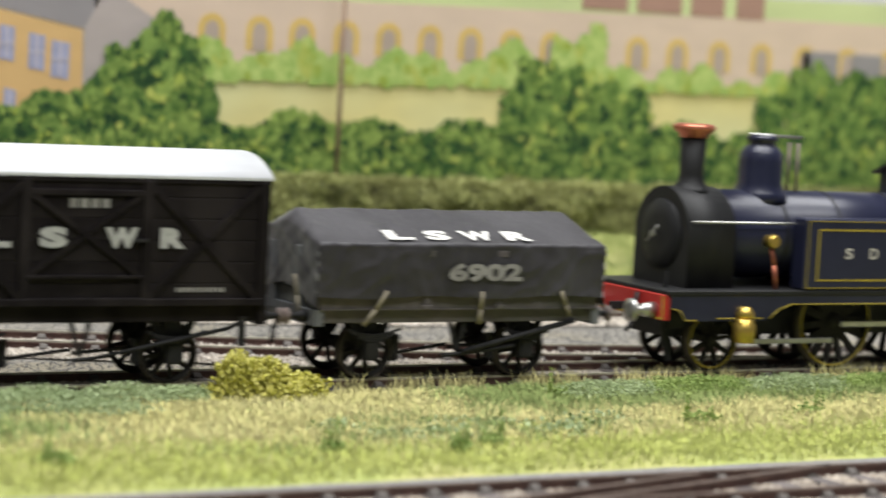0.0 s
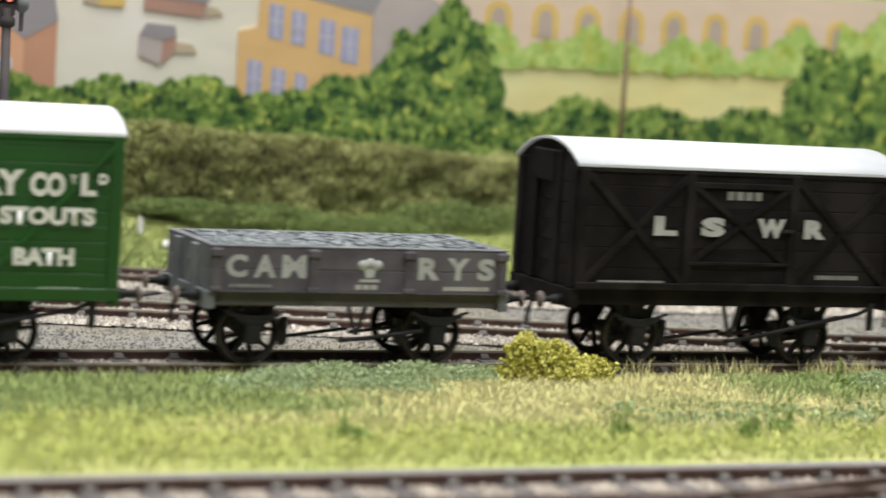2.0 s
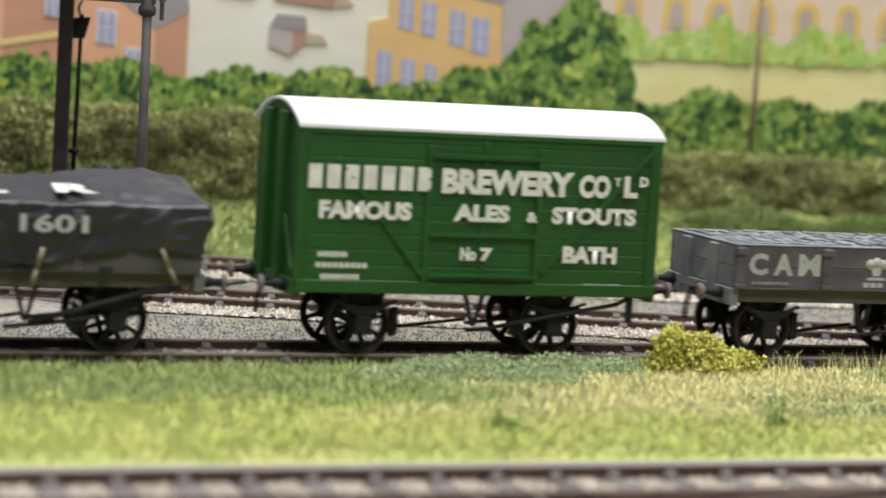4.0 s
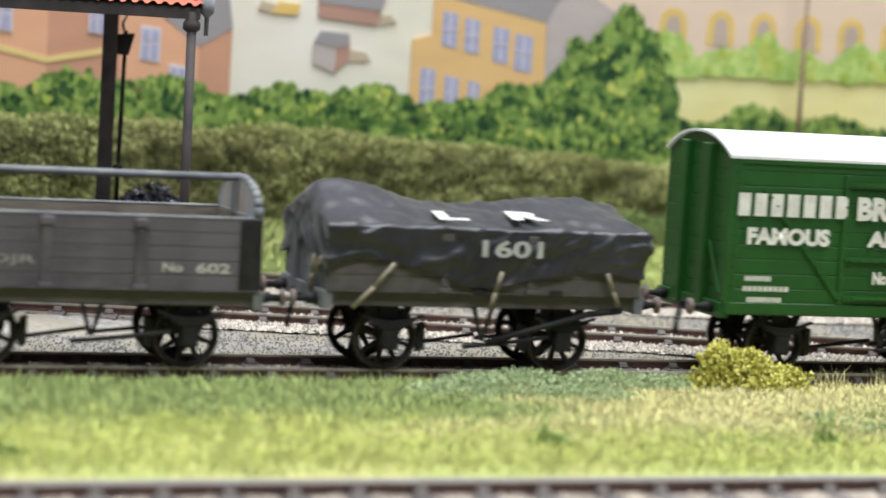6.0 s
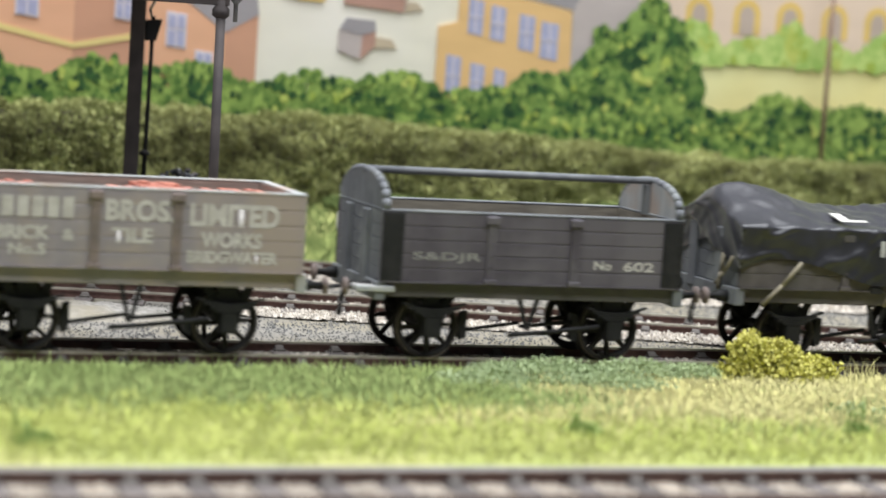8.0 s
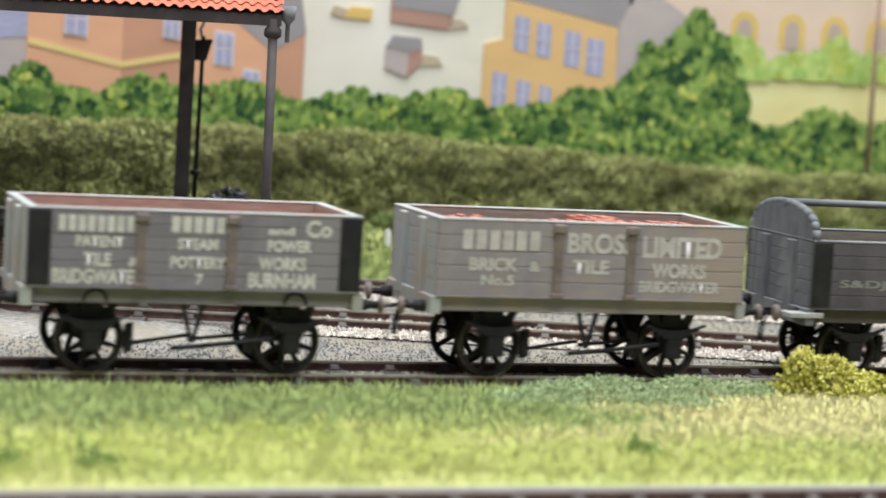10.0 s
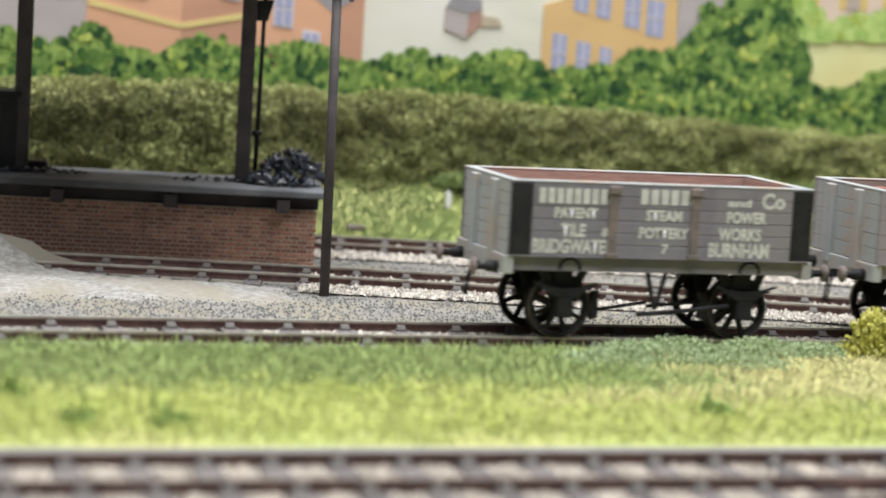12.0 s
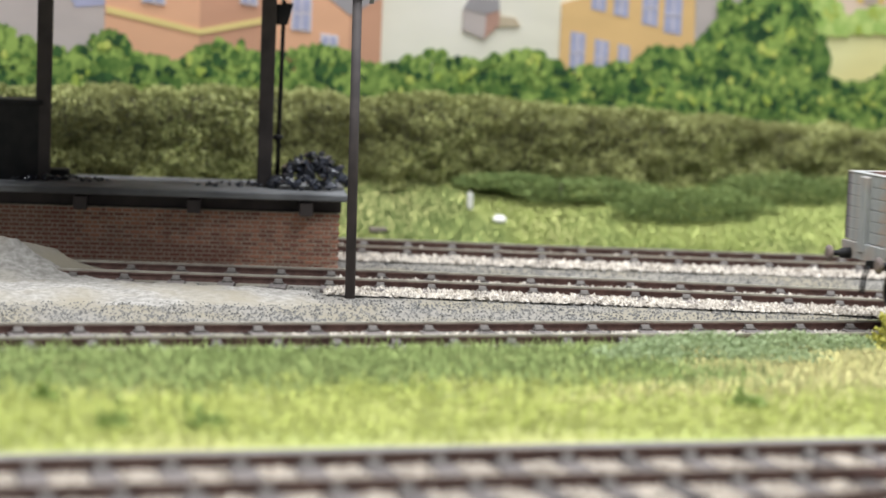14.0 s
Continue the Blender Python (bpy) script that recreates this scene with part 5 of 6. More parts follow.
def tarpaulin(name, hl, hw, zs, ridge, hem, endhem, material, seed, wrinkle=0.5):
    """A sheet over a load: roof shaped on top, hanging down the sides and ends."""
    us, vs = np.linspace(-hl - 14, hl + 14, 150), np.linspace(-hw - 14, hw + 14, 84)
    v, f = [], []
    for u in us:
        for q in vs:
            x, y = max(-hl, min(hl, u)), max(-hw, min(hw, q))
            ou, ov = abs(u) - abs(x), abs(q) - abs(y)
            k = (abs(y) / hw) ** 1.05
            e = 1 - max(0.0, (abs(x) / hl - 0.94) / 0.06) ** 2 * 0.35
            z = zs + (ridge(x) - zs) * (1 - k) * e
            over = max(ou * (endhem(y) / 14), ov * (hem(x) / 14)) + 0.15 * min(ou, ov)
            wr = wrinkle * (noise.noise(Vector((x * 0.16, y * 0.16 + over * 0.2, seed))) + 0.6 * noise.noise(Vector((x * 0.4, y * 0.3 - over * 0.35, seed + 4))))
            fold = abs(noise.noise(Vector((x * 0.13 + over * 0.16 + y * 0.04, over * 0.07 - x * 0.08 + y * 0.09, seed + 7))))
            wr += wrinkle * (0.7 - 5.0 * fold if fold < 0.14 else 0) * (1.0 if over > 0 else 0.45)
            ny = (1 if q > 0 else -1) * (0.3 + wr * 0.6) if ov > 0 else 0
            nx = (1 if u > 0 else -1) * (0.3 + wr * 0.6) if ou > 0 else 0
            v.append((x + nx, y + ny, z - over + (wr * 0.55 if over == 0 else 0)))
    n = len(vs)
    for i in range(len(us) - 1):
        for j in range(n - 1):
            f.append((i * n + j, (i + 1) * n + j, (i + 1) * n + j + 1, i * n + j + 1))
    return part(name, raw_mesh(name, v, f, material, True), None)


def ropes(parent, lines):
    for a, b in lines:
        bm = B()
        mid = ((a[0] + b[0]) / 2, (a[1] + b[1]) / 2 - 0.1, (a[2] + b[2]) / 2 - 0.35)
        rod(bm, a, mid, 0.42, 6)
        rod(bm, mid, b, 0.42, 6)
        part("tie_rope", bm, rope, parent, "frayed tie rope")


def lumpy_sheeted_wagon():
    hl, xc, z0 = 32.4, -73.0, 16.0
    w = open_wagon("dark weathered wagon under a sagging black sheet", xc, hl, z0, 27.8, 4, sole_olive, grey_blue, sole_olive, None, sole_olive, (-9, 9), (-18.5, 17.5), sole_olive)
    part("door_banger", box(B(), -3, -0.4, -15.9, -15.1, 15.6, 16.8), black, w)
    part("door_banger", box(B(), 13, 15.4, -15.9, -15.1, 15.6, 16.8), black, w)
    part("side_lever", rod(rod(B(), (0.5, -14.4, 6.2), (22, -14.4, 12.2), 0.65, 8), (22, -14.4, 12.2), (29, -14.4, 13), 0.65, 8), black, w)

    def ridge(x):
        return 31.5 + 5.2 * math.exp(-((x + 27) / 15) ** 2) + 3.2 * math.exp(-((x - 19) / 17) ** 2) - 0.3

    def hem(x):
        return 9.0 + 1.0 * math.sin(x * 0.16 + 1.2) + 1.6 * math.exp(-((x + 3) / 8) ** 2) - 2.4 * math.exp(-((x + 26) / 8) ** 2)

    t = tarpaulin("tarpaulin", hl + 0.5, 16.0, 28.6, ridge, hem, lambda y: 8.5, canvas, 3.3, 1.15)
    lettering("1601", -2.2, 10.4, 23.2, 26.6, -16.95, silver_paint, t, "pale painted number", 0.03)
    ropes(t, (((-19.6, -16.6, 21.6), (-27.4, -15.8, 12.8)), ((2.2, -16.7, 20.4), (0.4, -15.8, 12.9)), ((24.4, -16.6, 20.6), (27.6, -15.8, 14)), ((-33.3, -9, 22.4), (-33.8, -8, 15)), ((-33.3, -13, 22), (-33.8, -7, 16))))
    for s, x0, x1 in (("L", -10.4, -4.2), ("R", 4.6, 12.6)):
        lettering(s, x0, x1, 0.8, 6.6, 0, pale_paint, t, "white painted letter", 0.05, (-15.4, 29.9 if s == "L" else 30.3, 0.2))
    return w, xc, t


def sheeted_wagon():
    hl, xc, z0 = 34.2, 273.4, 15.6
    w = open_wagon("dark weathered wagon under a grey roped sheet", xc, hl, z0, 28.6, 4, sole_olive, grey_blue, sole_olive, None, sole_olive, (-9, 9), (-20.0, 18.0), sole_olive)
    part("side_lever", rod(B(), (1, -14.4, 6.2), (29, -14.4, 12.8), 0.65, 8), black, w)
    t = tarpaulin("tarpaulin", hl + 0.6, 16.0, 29.6, lambda x: 35.6, lambda x: 11.4 + 0.3 * math.sin(x * 0.2), lambda y: 13.5, canvas_grey, 8.1, 0.6)
    lettering("6902", -4.6, 13.6, 21.6, 25.6, -16.9, grey_paint, t, "grey painted number", 0.05)
    for s, x0, x1 in (("L", -18.5, -12.2), ("S", -9.0, -3.2), ("W", -0.2, 7.6), ("R", 10.6, 17.0)):
        lettering(s, x0, x1, 0.4, 5.0, 0, white_paint, t, "white painted letter", 0.05, (-15.6, 30.25, 0.34))
    ropes(t, (((-19, -16.5, 19.6), (-24, -15.7, 12.2)), ((4, -16.5, 19.4), (4, -15.7, 12.4)), ((24, -16.5, 19.4), (27, -15.7, 14)), ((-35.6, -6, 22), (-35.8, -9, 14))))
    return w, xc, t


def roof(w, hl, hw, ze, zc, material):
    """A shallow arched roof that overhangs."""
    n = 16
    pts = []
    for k in range(n + 1):
        u = -1 + 2 * k / n
        pts.append((u * (hw + 0.5), ze + (zc - ze) * (1 - abs(u) ** 2.3)))
    under = [(y, z - 0.55) for y, z in pts[::-1]]
    bm = prism(B(), pts + under, -hl - 0.8, hl + 0.8, "x")
    ob = part("roof", bm, material, w)
    for p in ob.data.polygons:
        p.use_smooth = abs(p.normal.x) < 0.3 and abs(p.normal.z) > 0.3
    return pts


def van_body(label, xc, hl, z0, z1, zc, paint, roof_m, planks, hw=15.2):
    w = thing("goods_van", label, "van", (xc, 0, 0), group="goods train")
    for sg in (-1, 1):
        planked(w, "side", -hl, hl, sg * (hw - 0.7), z0, z1, planks, paint, gap=0.14)
        planked(w, "end", -hw + 1.3, hw - 1.3, sg * (hl - 0.75), z0, z1, planks, paint, "y", gap=0.14)
        pts = [(u * hw * 0.98, z1 - 0.2 + (zc - 0.6 - z1) * (1 - abs(u) ** 2.3)) for u in (-1 + k / 8 for k in range(17))]
        part("gable", prism(B(), pts, sg * (hl - 0.75) - 0.65, sg * (hl - 0.75) + 0.65, "x"), paint, w)
    roof(w, hl, hw, z1, zc, roof_m)
    part("roof_edge", box(B(), -hl - 0.5, hl + 0.5, -hw - 0.45, -hw + 0.1, z1 - 1.5, z1 - 0.3), paint, w, bevel=0.1)
    return w


def diagonal(w, x0, z0, x1, z1, y, material, width=1.3, bolts=True):
    d = Vector((x1 - x0, z1 - z0)).normalized()
    n = Vector((-d.y, d.x)) * width / 2
    bm = prism(B(), [(x0 + n.x, z0 + n.y), (x1 + n.x, z1 + n.y), (x1 - n.x, z1 - n.y), (x0 - n.x, z0 - n.y)], y, y - 0.5)
    ob = part("diagonal_brace", bm, material, w)
    if bolts:
        bm = B()
        l = math.hypot(x1 - x0, z1 - z0)
        for k in range(1, int(l / 2.2)):
            f = k * 2.2 / l
            rod(bm, (x0 + (x1 - x0) * f, y - 0.5, z0 + (z1 - z0) * f), (x0 + (x1 - x0) * f, y - 0.78, z0 + (z1 - z0) * f), 0.25, 6)
        part("bolt", bm, material, ob)


def brown_van():
    hl, z0, z1, xc = 38.6, 16.8, 42.6, 188.0
    w = van_body("dark brown covered van with pale grey arched roof", xc, hl, z0, z1, 47.3, van_brown, roof_grey, 6)
    underframe(w, hl, 13.2, 16.6, (-21.6, 20.6), van_brown, van_brown, long_lever=True)
    y = -15.3
    for x in (-hl + 1, -12.8, 12.4, hl - 1):
        part("post", box(B(), x - 1.0, x + 1.0, y - 0.6, y + 0.1, z0, z1 - 1), van_brown, w, bevel=0.1)
    for z in (z0 + 1.1, z0 + 5.6):
        part("door_rail", box(B(), -12.4, 12, y - 0.7, y + 0.1, z - 0.35, z + 0.35), van_brown, w, bevel=0.1)
    part("sill", box(B(), -hl, hl, y - 0.75, y + 0.1, z0 - 0.2, z0 + 1.3), van_brown, w, bevel=0.15)
    part("door_head", box(B(), -12, 12, y - 0.6, y + 0.1, z1 - 4.2, z1 - 3.0), van_brown, w, bevel=0.1)
    for a, b in ((-hl + 2, -13.6), (13.2, hl - 2)):
        diagonal(w, a, z0 + 1.5, b, z1 - 2, y, van_brown, 1.5)
        diagonal(w, a, z1 - 2, b, z0 + 1.5, y - 0.02, van_brown, 1.5)
    diagonal(w, -11.6, z0 + 6, 11, z1 - 4, y, van_brown, 1.2)
    diagonal(w, -11.6, z1 - 4, 11, z0 + 6, y - 0.02, van_brown, 1.2)
    part("door_latch", box(B(), 9.6, 12.4, y - 1.1, y, 29.4, 30), black, w)
    for sg in (-1, 1):
        for yy in (-13.4, -5.6, 5.6, 13.4):
            part("end_post", box(B(), sg * hl - 0.8, sg * hl + 0.8, yy - 1.2, yy + 1.2, z0, z1 - (0.4 if abs(yy) > 10 else -2)), van_brown, w, bevel=0.15)
        part("end_vent", box(B(), sg * (hl + 0.7) - 0.9, sg * (hl + 0.7) + 0.9, -5, 5, 38, 44.6), van_brown, w, bevel=0.3)
    F = at_frac(hl, z0, z1)
    for s, a, b in (("L", 0.225, 0.297), ("S", 0.37, 0.445), ("W", 0.545, 0.635), ("R", 0.695, 0.765)):
        x0, x1, q0, q1 = F(a, b, 0.44, 0.6)
        lettering(s, x0, x1, q0, q1, y - 0.62, silver_paint, w, "dulled silver letter", 0.07)
    bars(*F(0.445, 0.56, 0.745, 0.815), y - 0.1, 4, grey_paint, w, "faint number bars")
    bars(*F(0.745, 0.885, 0.1, 0.135), y - 0.1, 11, grey_paint, w)
    bars(*F(0.03, 0.3, 0.055, 0.07), y - 0.78, 1, grey_paint, w)
    return w, xc, None


def green_van():
    hl, z0, z1, xc = 37.4, 15.2, 44.9, 15.2
    w = van_body("bright green brewery van with white arched roof", xc, hl, z0, z1, 49.4, green_m, roof_white, 10)
    underframe(w, hl, 12.6, 15.2, (-22.4, 17.8), green_m, green_m, long_lever=True)
    y = -15.3
    part("solebar_edge", box(B(), -hl, hl, y - 0.35, y + 0.3, 12.9, 15.3), green_m, w, bevel=0.12)
    for x in (-hl + 1.0, hl - 1.0):
        part("corner_iron", box(B(), x - 1.0, x + 1.0, y - 0.3, y + 0.1, z0, z1 - 1), green_m, w, bevel=0.1)
    for x in (-11.6, 11.6):
        straps(w, (x,), z0, z1 - 3, y, green_m, 1.1, False)
    straps(w, (-hl + 1.2, hl - 1.2, 0), z0 + 0.2, z1 - 2, y + 0.25, green_m, 0.9, False)
    for z, t in ((16.6, 0.5), (24.6, 0.45), (39.9, 0.45)):
        bm = box(B(), -11, 11.4, y - 0.75, y + 0.1, z - t, z + t)
        for k in range(9):
            rod(bm, (-10 + k * 2.5, y - 0.7, z), (-10 + k * 2.5, y - 1.05, z), 0.3, 6)
        part("door_strap", bm, green_m, w)
    part("rail", box(B(), -9, 8.6, y - 1.3, y - 0.7, 16.4, 16.9), green_m, w)
    diagonal(w, -30, 38.5, -12, 16.6, y, green_m, 1.1)
    diagonal(w, 13, 17.4, 36, 42.5, y, green_m, 1.1)
    for sg in (-1, 1):
        for yy in (-5.4, 5.4):
            part("end_post", box(B(), sg * (hl + 0.5) - 1.1, sg * (hl + 0.5) + 1.1, yy - 1.6, yy + 1.6, z0 - 2, z1 + 2), green_m, w, bevel=0.25)
        part("end_corner", box(B(), sg * hl - 0.4, sg * hl + 0.4, -15.6, -12.6, z0, z1 - 0.5), green_m, w, bevel=0.1)
        diagonal_end = prism(B(), [(-14, z0 + 2), (-12.6, z0 + 2), (-7, z0 + 12), (-8.2, z0 + 12)], sg * (hl + 0.4), sg * (hl + 0.8), "x")
        part("end_brace", diagonal_end, green_m, w)
    F = at_frac(hl, z0 - 2.0, z1 - 2.0)
    yl = y - 0.62
    bars(*F(0.012, 0.355, 0.665, 0.82), yl, 7, white_paint, w, "white painted marks")
    for s, a, b, c, d in (("BREWERY", 0.378, 0.75, 0.655, 0.82), ("CO", 0.765, 0.855, 0.655, 0.81), ("L", 0.895, 0.935, 0.665, 0.81), ("D", 0.94, 0.965, 0.74, 0.81), ("Y", 0.866, 0.885, 0.74, 0.8), ("FAMOUS", 0.05, 0.3, 0.47, 0.59), ("ALES", 0.415, 0.572, 0.475, 0.59), ("&", 0.62, 0.652, 0.48, 0.55),
                          ("STOUTS", 0.692, 0.935, 0.475, 0.59), ("No", 0.44, 0.485, 0.215, 0.305), ("7", 0.495, 0.53, 0.215, 0.305), ("BATH", 0.73, 0.885, 0.215, 0.33)):
        x0, x1, q0, q1 = F(a, b, c, d)
        lettering(s, x0, x1, q0, q1, yl - 0.2, white_paint, w, "white painted words", 0.055)
    for a, b, c in ((0.055, 0.135, 0.22), (0.05, 0.19, 0.15), (0.065, 0.17, 0.075)):
        bars(*F(a, b, c, c + 0.035), y - 0.1, 9, white_paint, w)
    bars(*F(0.8, 0.905, 0.045, 0.075), y - 0.1, 9, white_paint, w)
    return w, xc, None


def tank_engine():
    """A side tank engine; its buffer beam faces the wagons."""
    xc = 327.0
    w = thing("tank_engine", "dark blue lined side tank steam locomotive", "locomotive", (xc, 0, 0), group="goods train")
    part("footplate", box(B(), -1, 132, -16, 16, 18.2, 19.4), loco_black, w, bevel=0.2)
    beam = part("buffer_beam", box(B(), -1.6, 0, -15.6, 15.6, 12.6, 18.4), red_beam, w, "red buffer beam with yellow edging", 0.15)
    bm = box(B(), -1.75, -1.55, -15.4, 15.4, 12.8, 13.2)
    box(bm, -1.75, -1.55, -15.4, -14.9, 12.8, 18.2)
    part("beam_lining", bm, lining, beam)
    for y in (-11.2, 11.2):
        bm = lathe(B(), [(1.9, 0), (1.5, -3.0), (0.9, -3.2), (0.9, -5.4), (2.7, -5.6), (2.7, -6.2), (1.2, -6.8)], "x", (-1.6, y, 14.6), 16)
        part("buffer", bm, steel, w, "bright steel buffer")
    part("coupling_hook", box(B(), -6, -1.6, -0.5, 0.5, 13.4, 15.2), black, w)
    part("brake_pipe", rod(rod(B(), (-2.2, -5.5, 18), (-3.4, -5.5, 11), 0.5, 6), (-3.4, -5.5, 11), (-4.6, -5.3, 9), 0.5, 6), black, w)
    frame = prism(B(), [(0, 18.3), (0, 15.4), (2.4, 15.0), (4.6, 12.4), (26.6, 12.4), (30, 14.6), (34, 16), (118, 16), (118, 18.3)], -15.7, -14.9)
    vf = part("valance", frame, blue_loco, w, "dark blue valance with yellow lining")
    bm = B()
    for a, b in (((0.6, 15.3), (2.6, 14.9)), ((2.6, 14.9), (4.4, 12.6)), ((4.4, 12.6), (7.4, 12.6)), ((28, 12.9), (30.4, 14.9)), ((30.4, 14.9), (34, 16.2)), ((34, 16.2), (116, 16.2)), ((13, 13.0), (26, 13.0))):
        rod(bm, (a[0], -15.75, a[1]), (b[0], -15.75, b[1]), 0.16, 5)
    part("valance_lining", bm, lining, vf)
    # smokebox and boiler
    part("boiler", rod(B(), (20, 0, 31.4), (98, 0, 31.4), 10.2, 40), blue_loco, w)
    sb = B()
    pts = [(-10.9, 19.4), (-10.9, 31.4)] + [(-10.9 * math.cos(a), 31.4 + 10.7 * math.sin(a)) for a in (math.pi * k / 16 for k in range(1, 16))] + [(10.9, 31.4), (10.9, 19.4)]
    prism(sb, pts, 7.2, 20.4, "x")
    box_ob = part("smokebox", sb, loco_black, w)
    for p in box_ob.data.polygons:
        p.use_smooth = abs(p.normal.x) < 0.5
    part("smokebox_door", lathe(B(), [(8.2, 0.0), (7.9, -0.5), (4, -0.9), (0.6, -1.0)], "x", (7.2, 0, 31), 28), loco_black, w)
    part("door_dart", rod(rod(B(), (5.2, 0, 31), (4.4, 0, 31), 0.8, 8), (4.6, -2, 33), (4.6, 2, 29), 0.3, 6), steel, w)
    for x in (20.5, 36, 52, 70):
        part("boiler_band", lathe(B(), [(10.22, -0.35), (10.36, -0.35), (10.36, 0.35), (10.22, 0.35)], "x", (x, 0, 31.4), 40), loco_black, w)
    bm = rod(B(), (8, -11.2, 34.6), (62, -11.2, 34.6), 0.3, 6)
    part("handrail", bm, steel, w, "bright steel boiler handrail")
    ch = part("chimney", lathe(B(), [(5.4, 40.6), (4.2, 41.8), (3.15, 43.2), (2.85, 45), (3.15, 53.6)], at=(14.6, 0, 0), seg=24), loco_black, w)
    part("chimney_cap", lathe(B(), [(3.4, 53.4), (3.6, 54.2), (4.8, 55.2), (5.1, 56.0), (4.4, 56.6), (3.6, 56.7)], at=(14.6, 0, 0), seg=24), copper, ch, "copper chimney cap")
    part("dome", lathe(B(), [(7.6, 39), (6.1, 41.2), (5.3, 43.4), (5.3, 48.4), (5.0, 50.4), (4.0, 51.8), (3.2, 52.2), (3.2, 53.2), (3.8, 53.6), (3.4, 54.4), (0.5, 54.6)], at=(34.4, 0, 0), seg=28), blue_loco, w)
    sv = part("safety_valve", rod(rod(B(), (44, -1.6, 40.6), (44, -1.6, 53), 0.4, 8), (44, 1.8, 40.6), (44, 1.8, 53), 0.4, 8), rust_strap, w, "copper safety valve columns")
    part("valve_lever", rod(B(), (30.5, 0, 54.7), (46, 0, 54.3), 0.4, 6), steel, sv)
    # clack valve and its pipe
    part("clack_valve", lathe(B(), [(1.0, 0), (1.5, -0.8), (1.1, -2.6), (1.8, -3), (1.3, -3.8)], "y", (30.2, -9.6, 30.4), 12), brass, w, "brass clack valve")
    part("feed_pipe", rod(rod(B(), (30.2, -11.4, 30), (30.2, -13.2, 25), 0.5, 6), (30.2, -13.2, 25), (31, -13.4, 19.4), 0.5, 6), copper, w)
    part("lamp_iron", box(B(), 3, 3.6, -9, -8, 19.4, 23), black, w)
    for x, y in ((22.5, -13.2),):
        part("sandbox", lathe(B(), [(2.6, 8.6), (2.7, 12.6), (2.2, 13), (2.2, 14)], at=(x - 2.2, -16.6, -1), seg=14), brass, w, "polished brass lubricator pot")
        part("sandbox_lid", lathe(B(), [(2.0, 13.2), (2.2, 14.2), (1.2, 15.8)], at=(x - 2.2, -16.6, 0), seg=14), brass, w)
    # tanks, cab and bunker
    for sg in (-1, 1):
        tank = part("side_tank", box(B(), 37, 84, sg * 13.4 - 2.6, sg * 13.4 + 2.6, 19.4, 36.2), blue_loco, w, "deep blue side tank with yellow lining", 0.4)
        y = sg * 16.06
        bm = B()
        for x0, x1, z0, z1, t in ((40.5, 80.5, 21.6, 33.8, 0.4), (37.6, 83.4, 19.9, 35.7, 0.16)):
            for a in ((x0, x1, z0, z0 + t), (x0, x1, z1 - t, z1), (x0, x0 + t, z0, z1), (x1 - t, x1, z0, z1)):
                box(bm, a[0], a[1], y - 0.05, y + 0.05, a[2], a[3])
        part("tank_lining", bm, lining, tank)
        if sg < 0:
            for s, a, b in (("S", 48.6, 51.0), ("D", 56.0, 58.6), ("J", 64, 66), ("R", 72, 74.6)):
                lettering(s, a, b, 26.8, 29.4, y - 0.06, cream_paint, tank, "gilt letter", 0.03)
    part("cab_side", box(B(), 84, 104, -16, -15, 19.4, 46), blue_loco, w, bevel=0.2)
    part("cab_side", box(B(), 84, 104, 15, 16, 19.4, 46), blue_loco, w, bevel=0.2)
    part("cab_front", box(B(), 84, 85, -15, 15, 34, 47), blue_loco, w)
    roof_pts = [(u * 16.6, 46 + 4 * (1 - u * u)) for u in (-1 + k / 6 for k in range(13))]
    part("cab_roof", prism(B(), roof_pts + [(y, z - 0.7) for y, z in roof_pts[::-1]], 82, 108, "x"), loco_black, w)
    part("bunker", box(B(), 104, 131, -15.6, 15.6, 19.4, 37), blue_loco, w, bevel=0.4)
    part("rear_beam", box(B(), 131, 132.6, -15.6, 15.6, 12.6, 18.4), red_beam, w, bevel=0.15)
    part("main_frame", box(B(), 4, 128, -6.6, 6.6, 8, 18), loco_black, w)
    part("cylinder", box(B(), 4, 18, -9, 9, 9.5, 17.5), loco_black, w, bevel=0.6)
    part("guard_iron", prism(B(), [(1.2, 12.5), (2.6, 12.5), (5.4, 3), (4.2, 2.4)], -9.8, -9), black, w)
    # wheels
    rb, rd = 7.2, 11.0
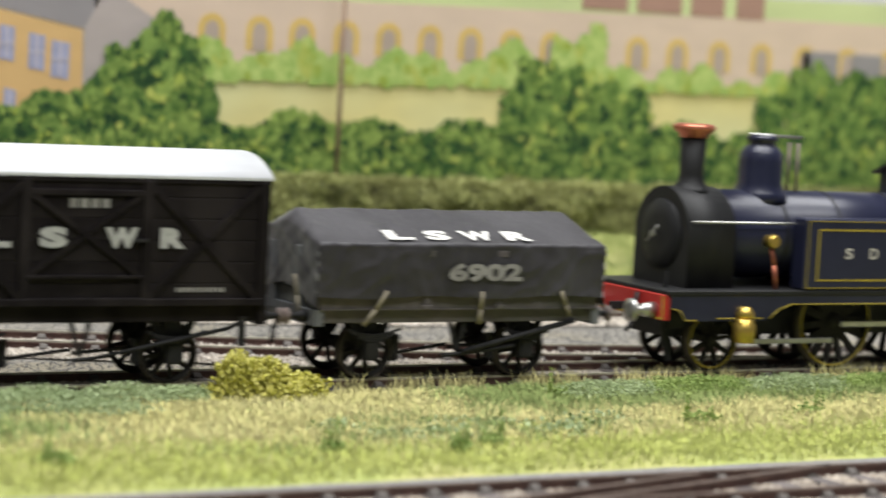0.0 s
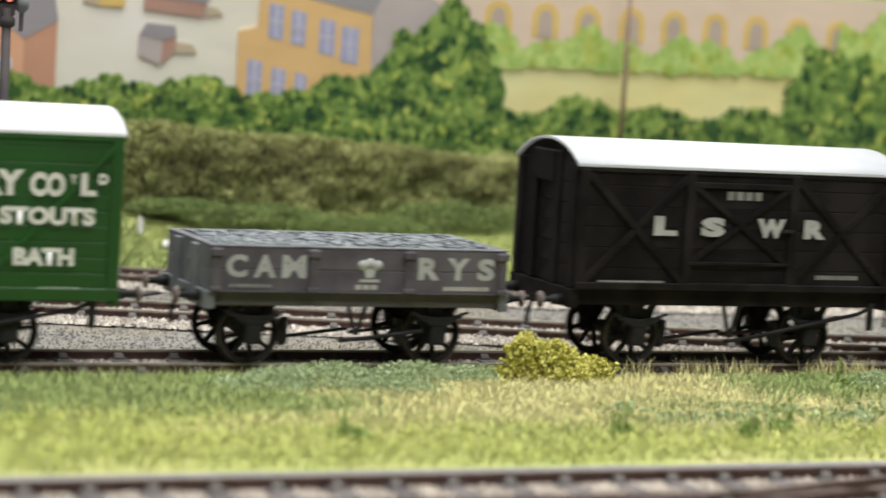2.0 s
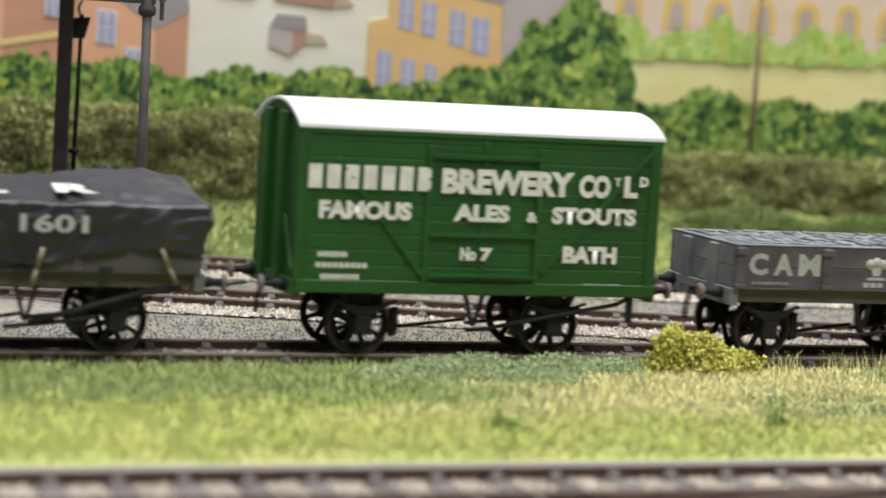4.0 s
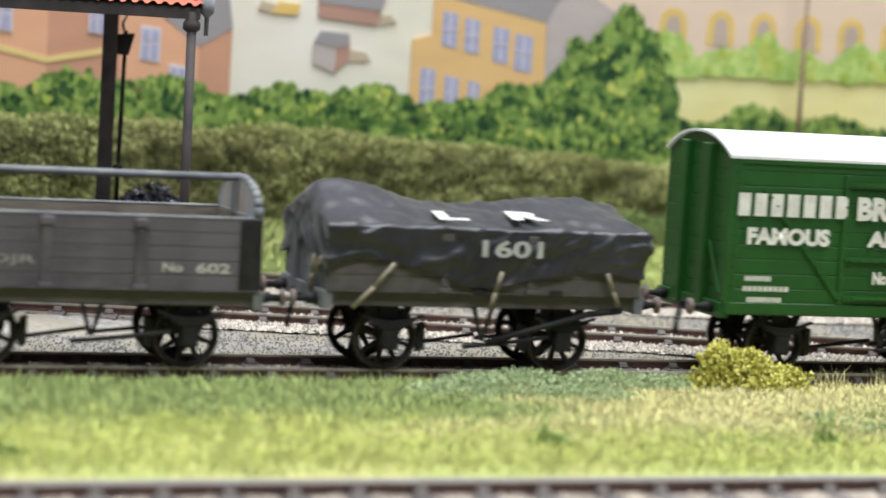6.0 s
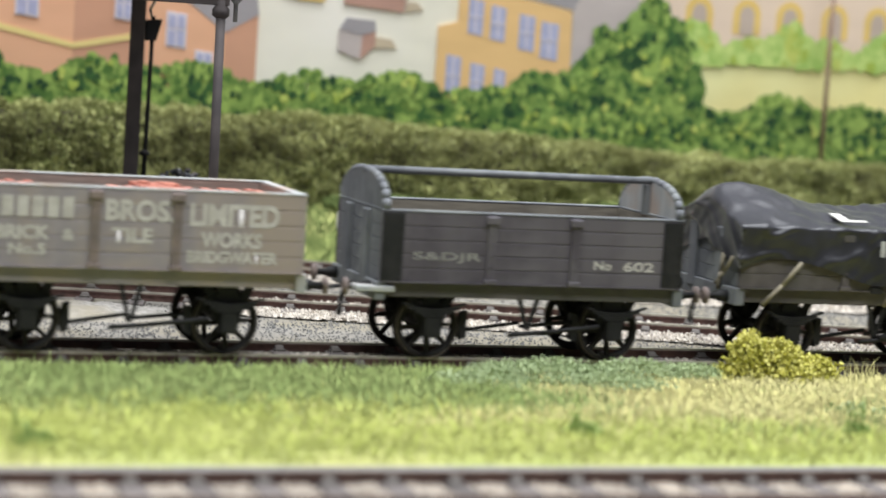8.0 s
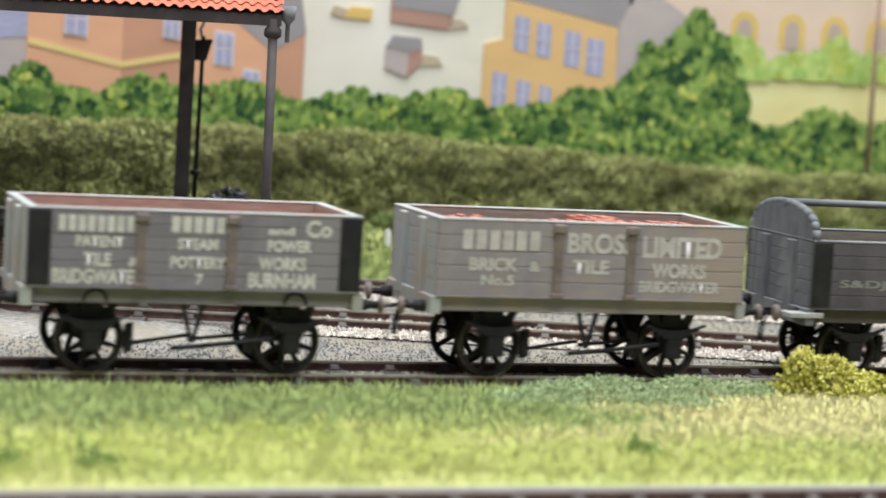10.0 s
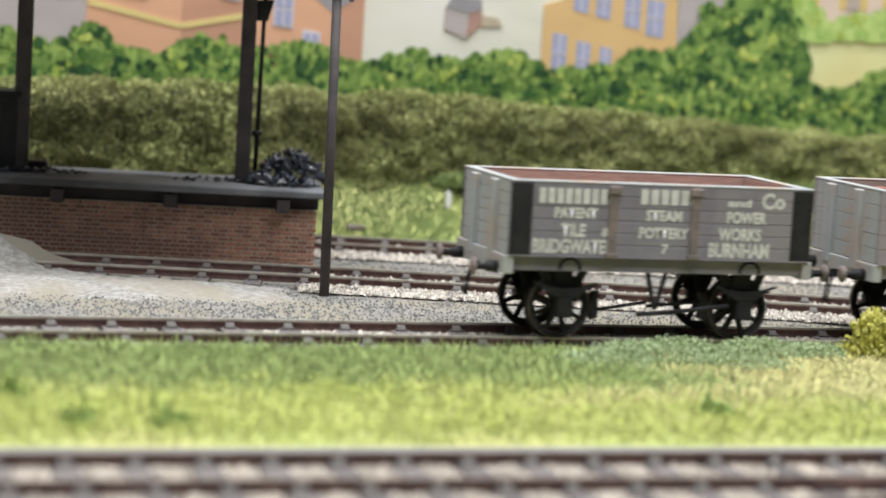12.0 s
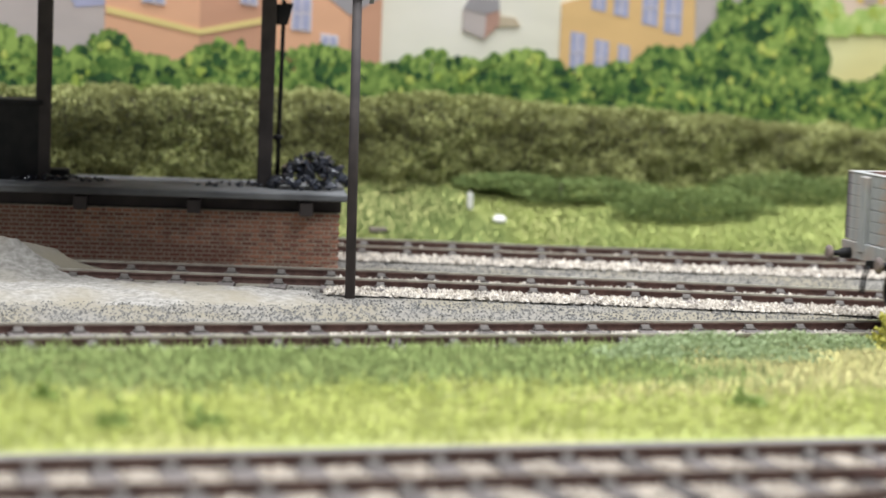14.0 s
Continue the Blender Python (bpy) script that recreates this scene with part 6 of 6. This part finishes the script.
    bw, bt, ba = wheel_mesh(rb, 9), tyre_mesh(rb), mesh_of("wheelset", rod(B(), (0, -9, 0), (0, 9, 0), 1, 8), wheel_m)
    dw, dt, da = wheel_mesh(rd, 14), tyre_mesh(rd), mesh_of("wheelset", rod(B(), (0, -9, 0), (0, 9, 0), 1.2, 8), wheel_m)
    for x in (16.5, 112):
        wheelset(w, x, bw, bt, ba, rb)
    for x in (52.0, 84):
        wheelset(w, x, dw, dt, da, rd)
    for ws, x, r in ROLLING[-4:]:
        part("rim_lining", lathe(B(), [(r - 1.0, -10.02), (r - 0.55, -10.02), (r - 0.55, -9.9), (r - 1.0, -9.9)], "y", seg=32, closed=True), lining, ws, "yellow line round the wheel rim")
    part("coupling_rod", box(B(), 52, 84, -12.4, -11.6, 10.2, 11.6), steel, w, "bright steel coupling rod", 0.2)
    part("crosshead_bar", box(B(), 26, 50, -12, -11.4, 6.4, 7.6), steel, w, bevel=0.15)
    return w, xc, None


TRAIN = [f() for f in (pottery_wagon, brick_wagon, round_end_wagon, lumpy_sheeted_wagon, green_van, slate_wagon, brown_van, sheeted_wagon, tank_engine)]
for ob, name, label, cat in ((TRAIN[0][2], "tile_load", "rows of red clay tiles in the grey wagon", "tiles"), (TRAIN[1][2], "tile_load", "rows of red clay tiles in the weathered wagon", "tiles"), (TRAIN[3][2], "tarpaulin", "wrinkled black tarpaulin sagging over a load", "tarpaulin"),
                         (TRAIN[5][2], "slate_load", "tightly packed grey slates in the low wagon", "slates"), (TRAIN[7][2], "tarpaulin", "taut grey tarpaulin roped over a load", "tarpaulin")):
    tagged(ob, label, cat)


def motions():
    steps = [k * 1.0 for k in range(15)]
    for w, xc, load in TRAIN:
        rows = [(t, pose((xc + train_s(t)) * M, 0, 0)) for t in steps]
        walk(w, rows)
        if load:
            walk(load, rows)
    for ws, x, r in ROLLING:
        fine = [k * 0.2 for k in range(71)]
        walk(ws, [(t, pose(x * M, 0, r * M, 0, math.degrees(train_s(t) / r), 0)) for t in fine])


motions()
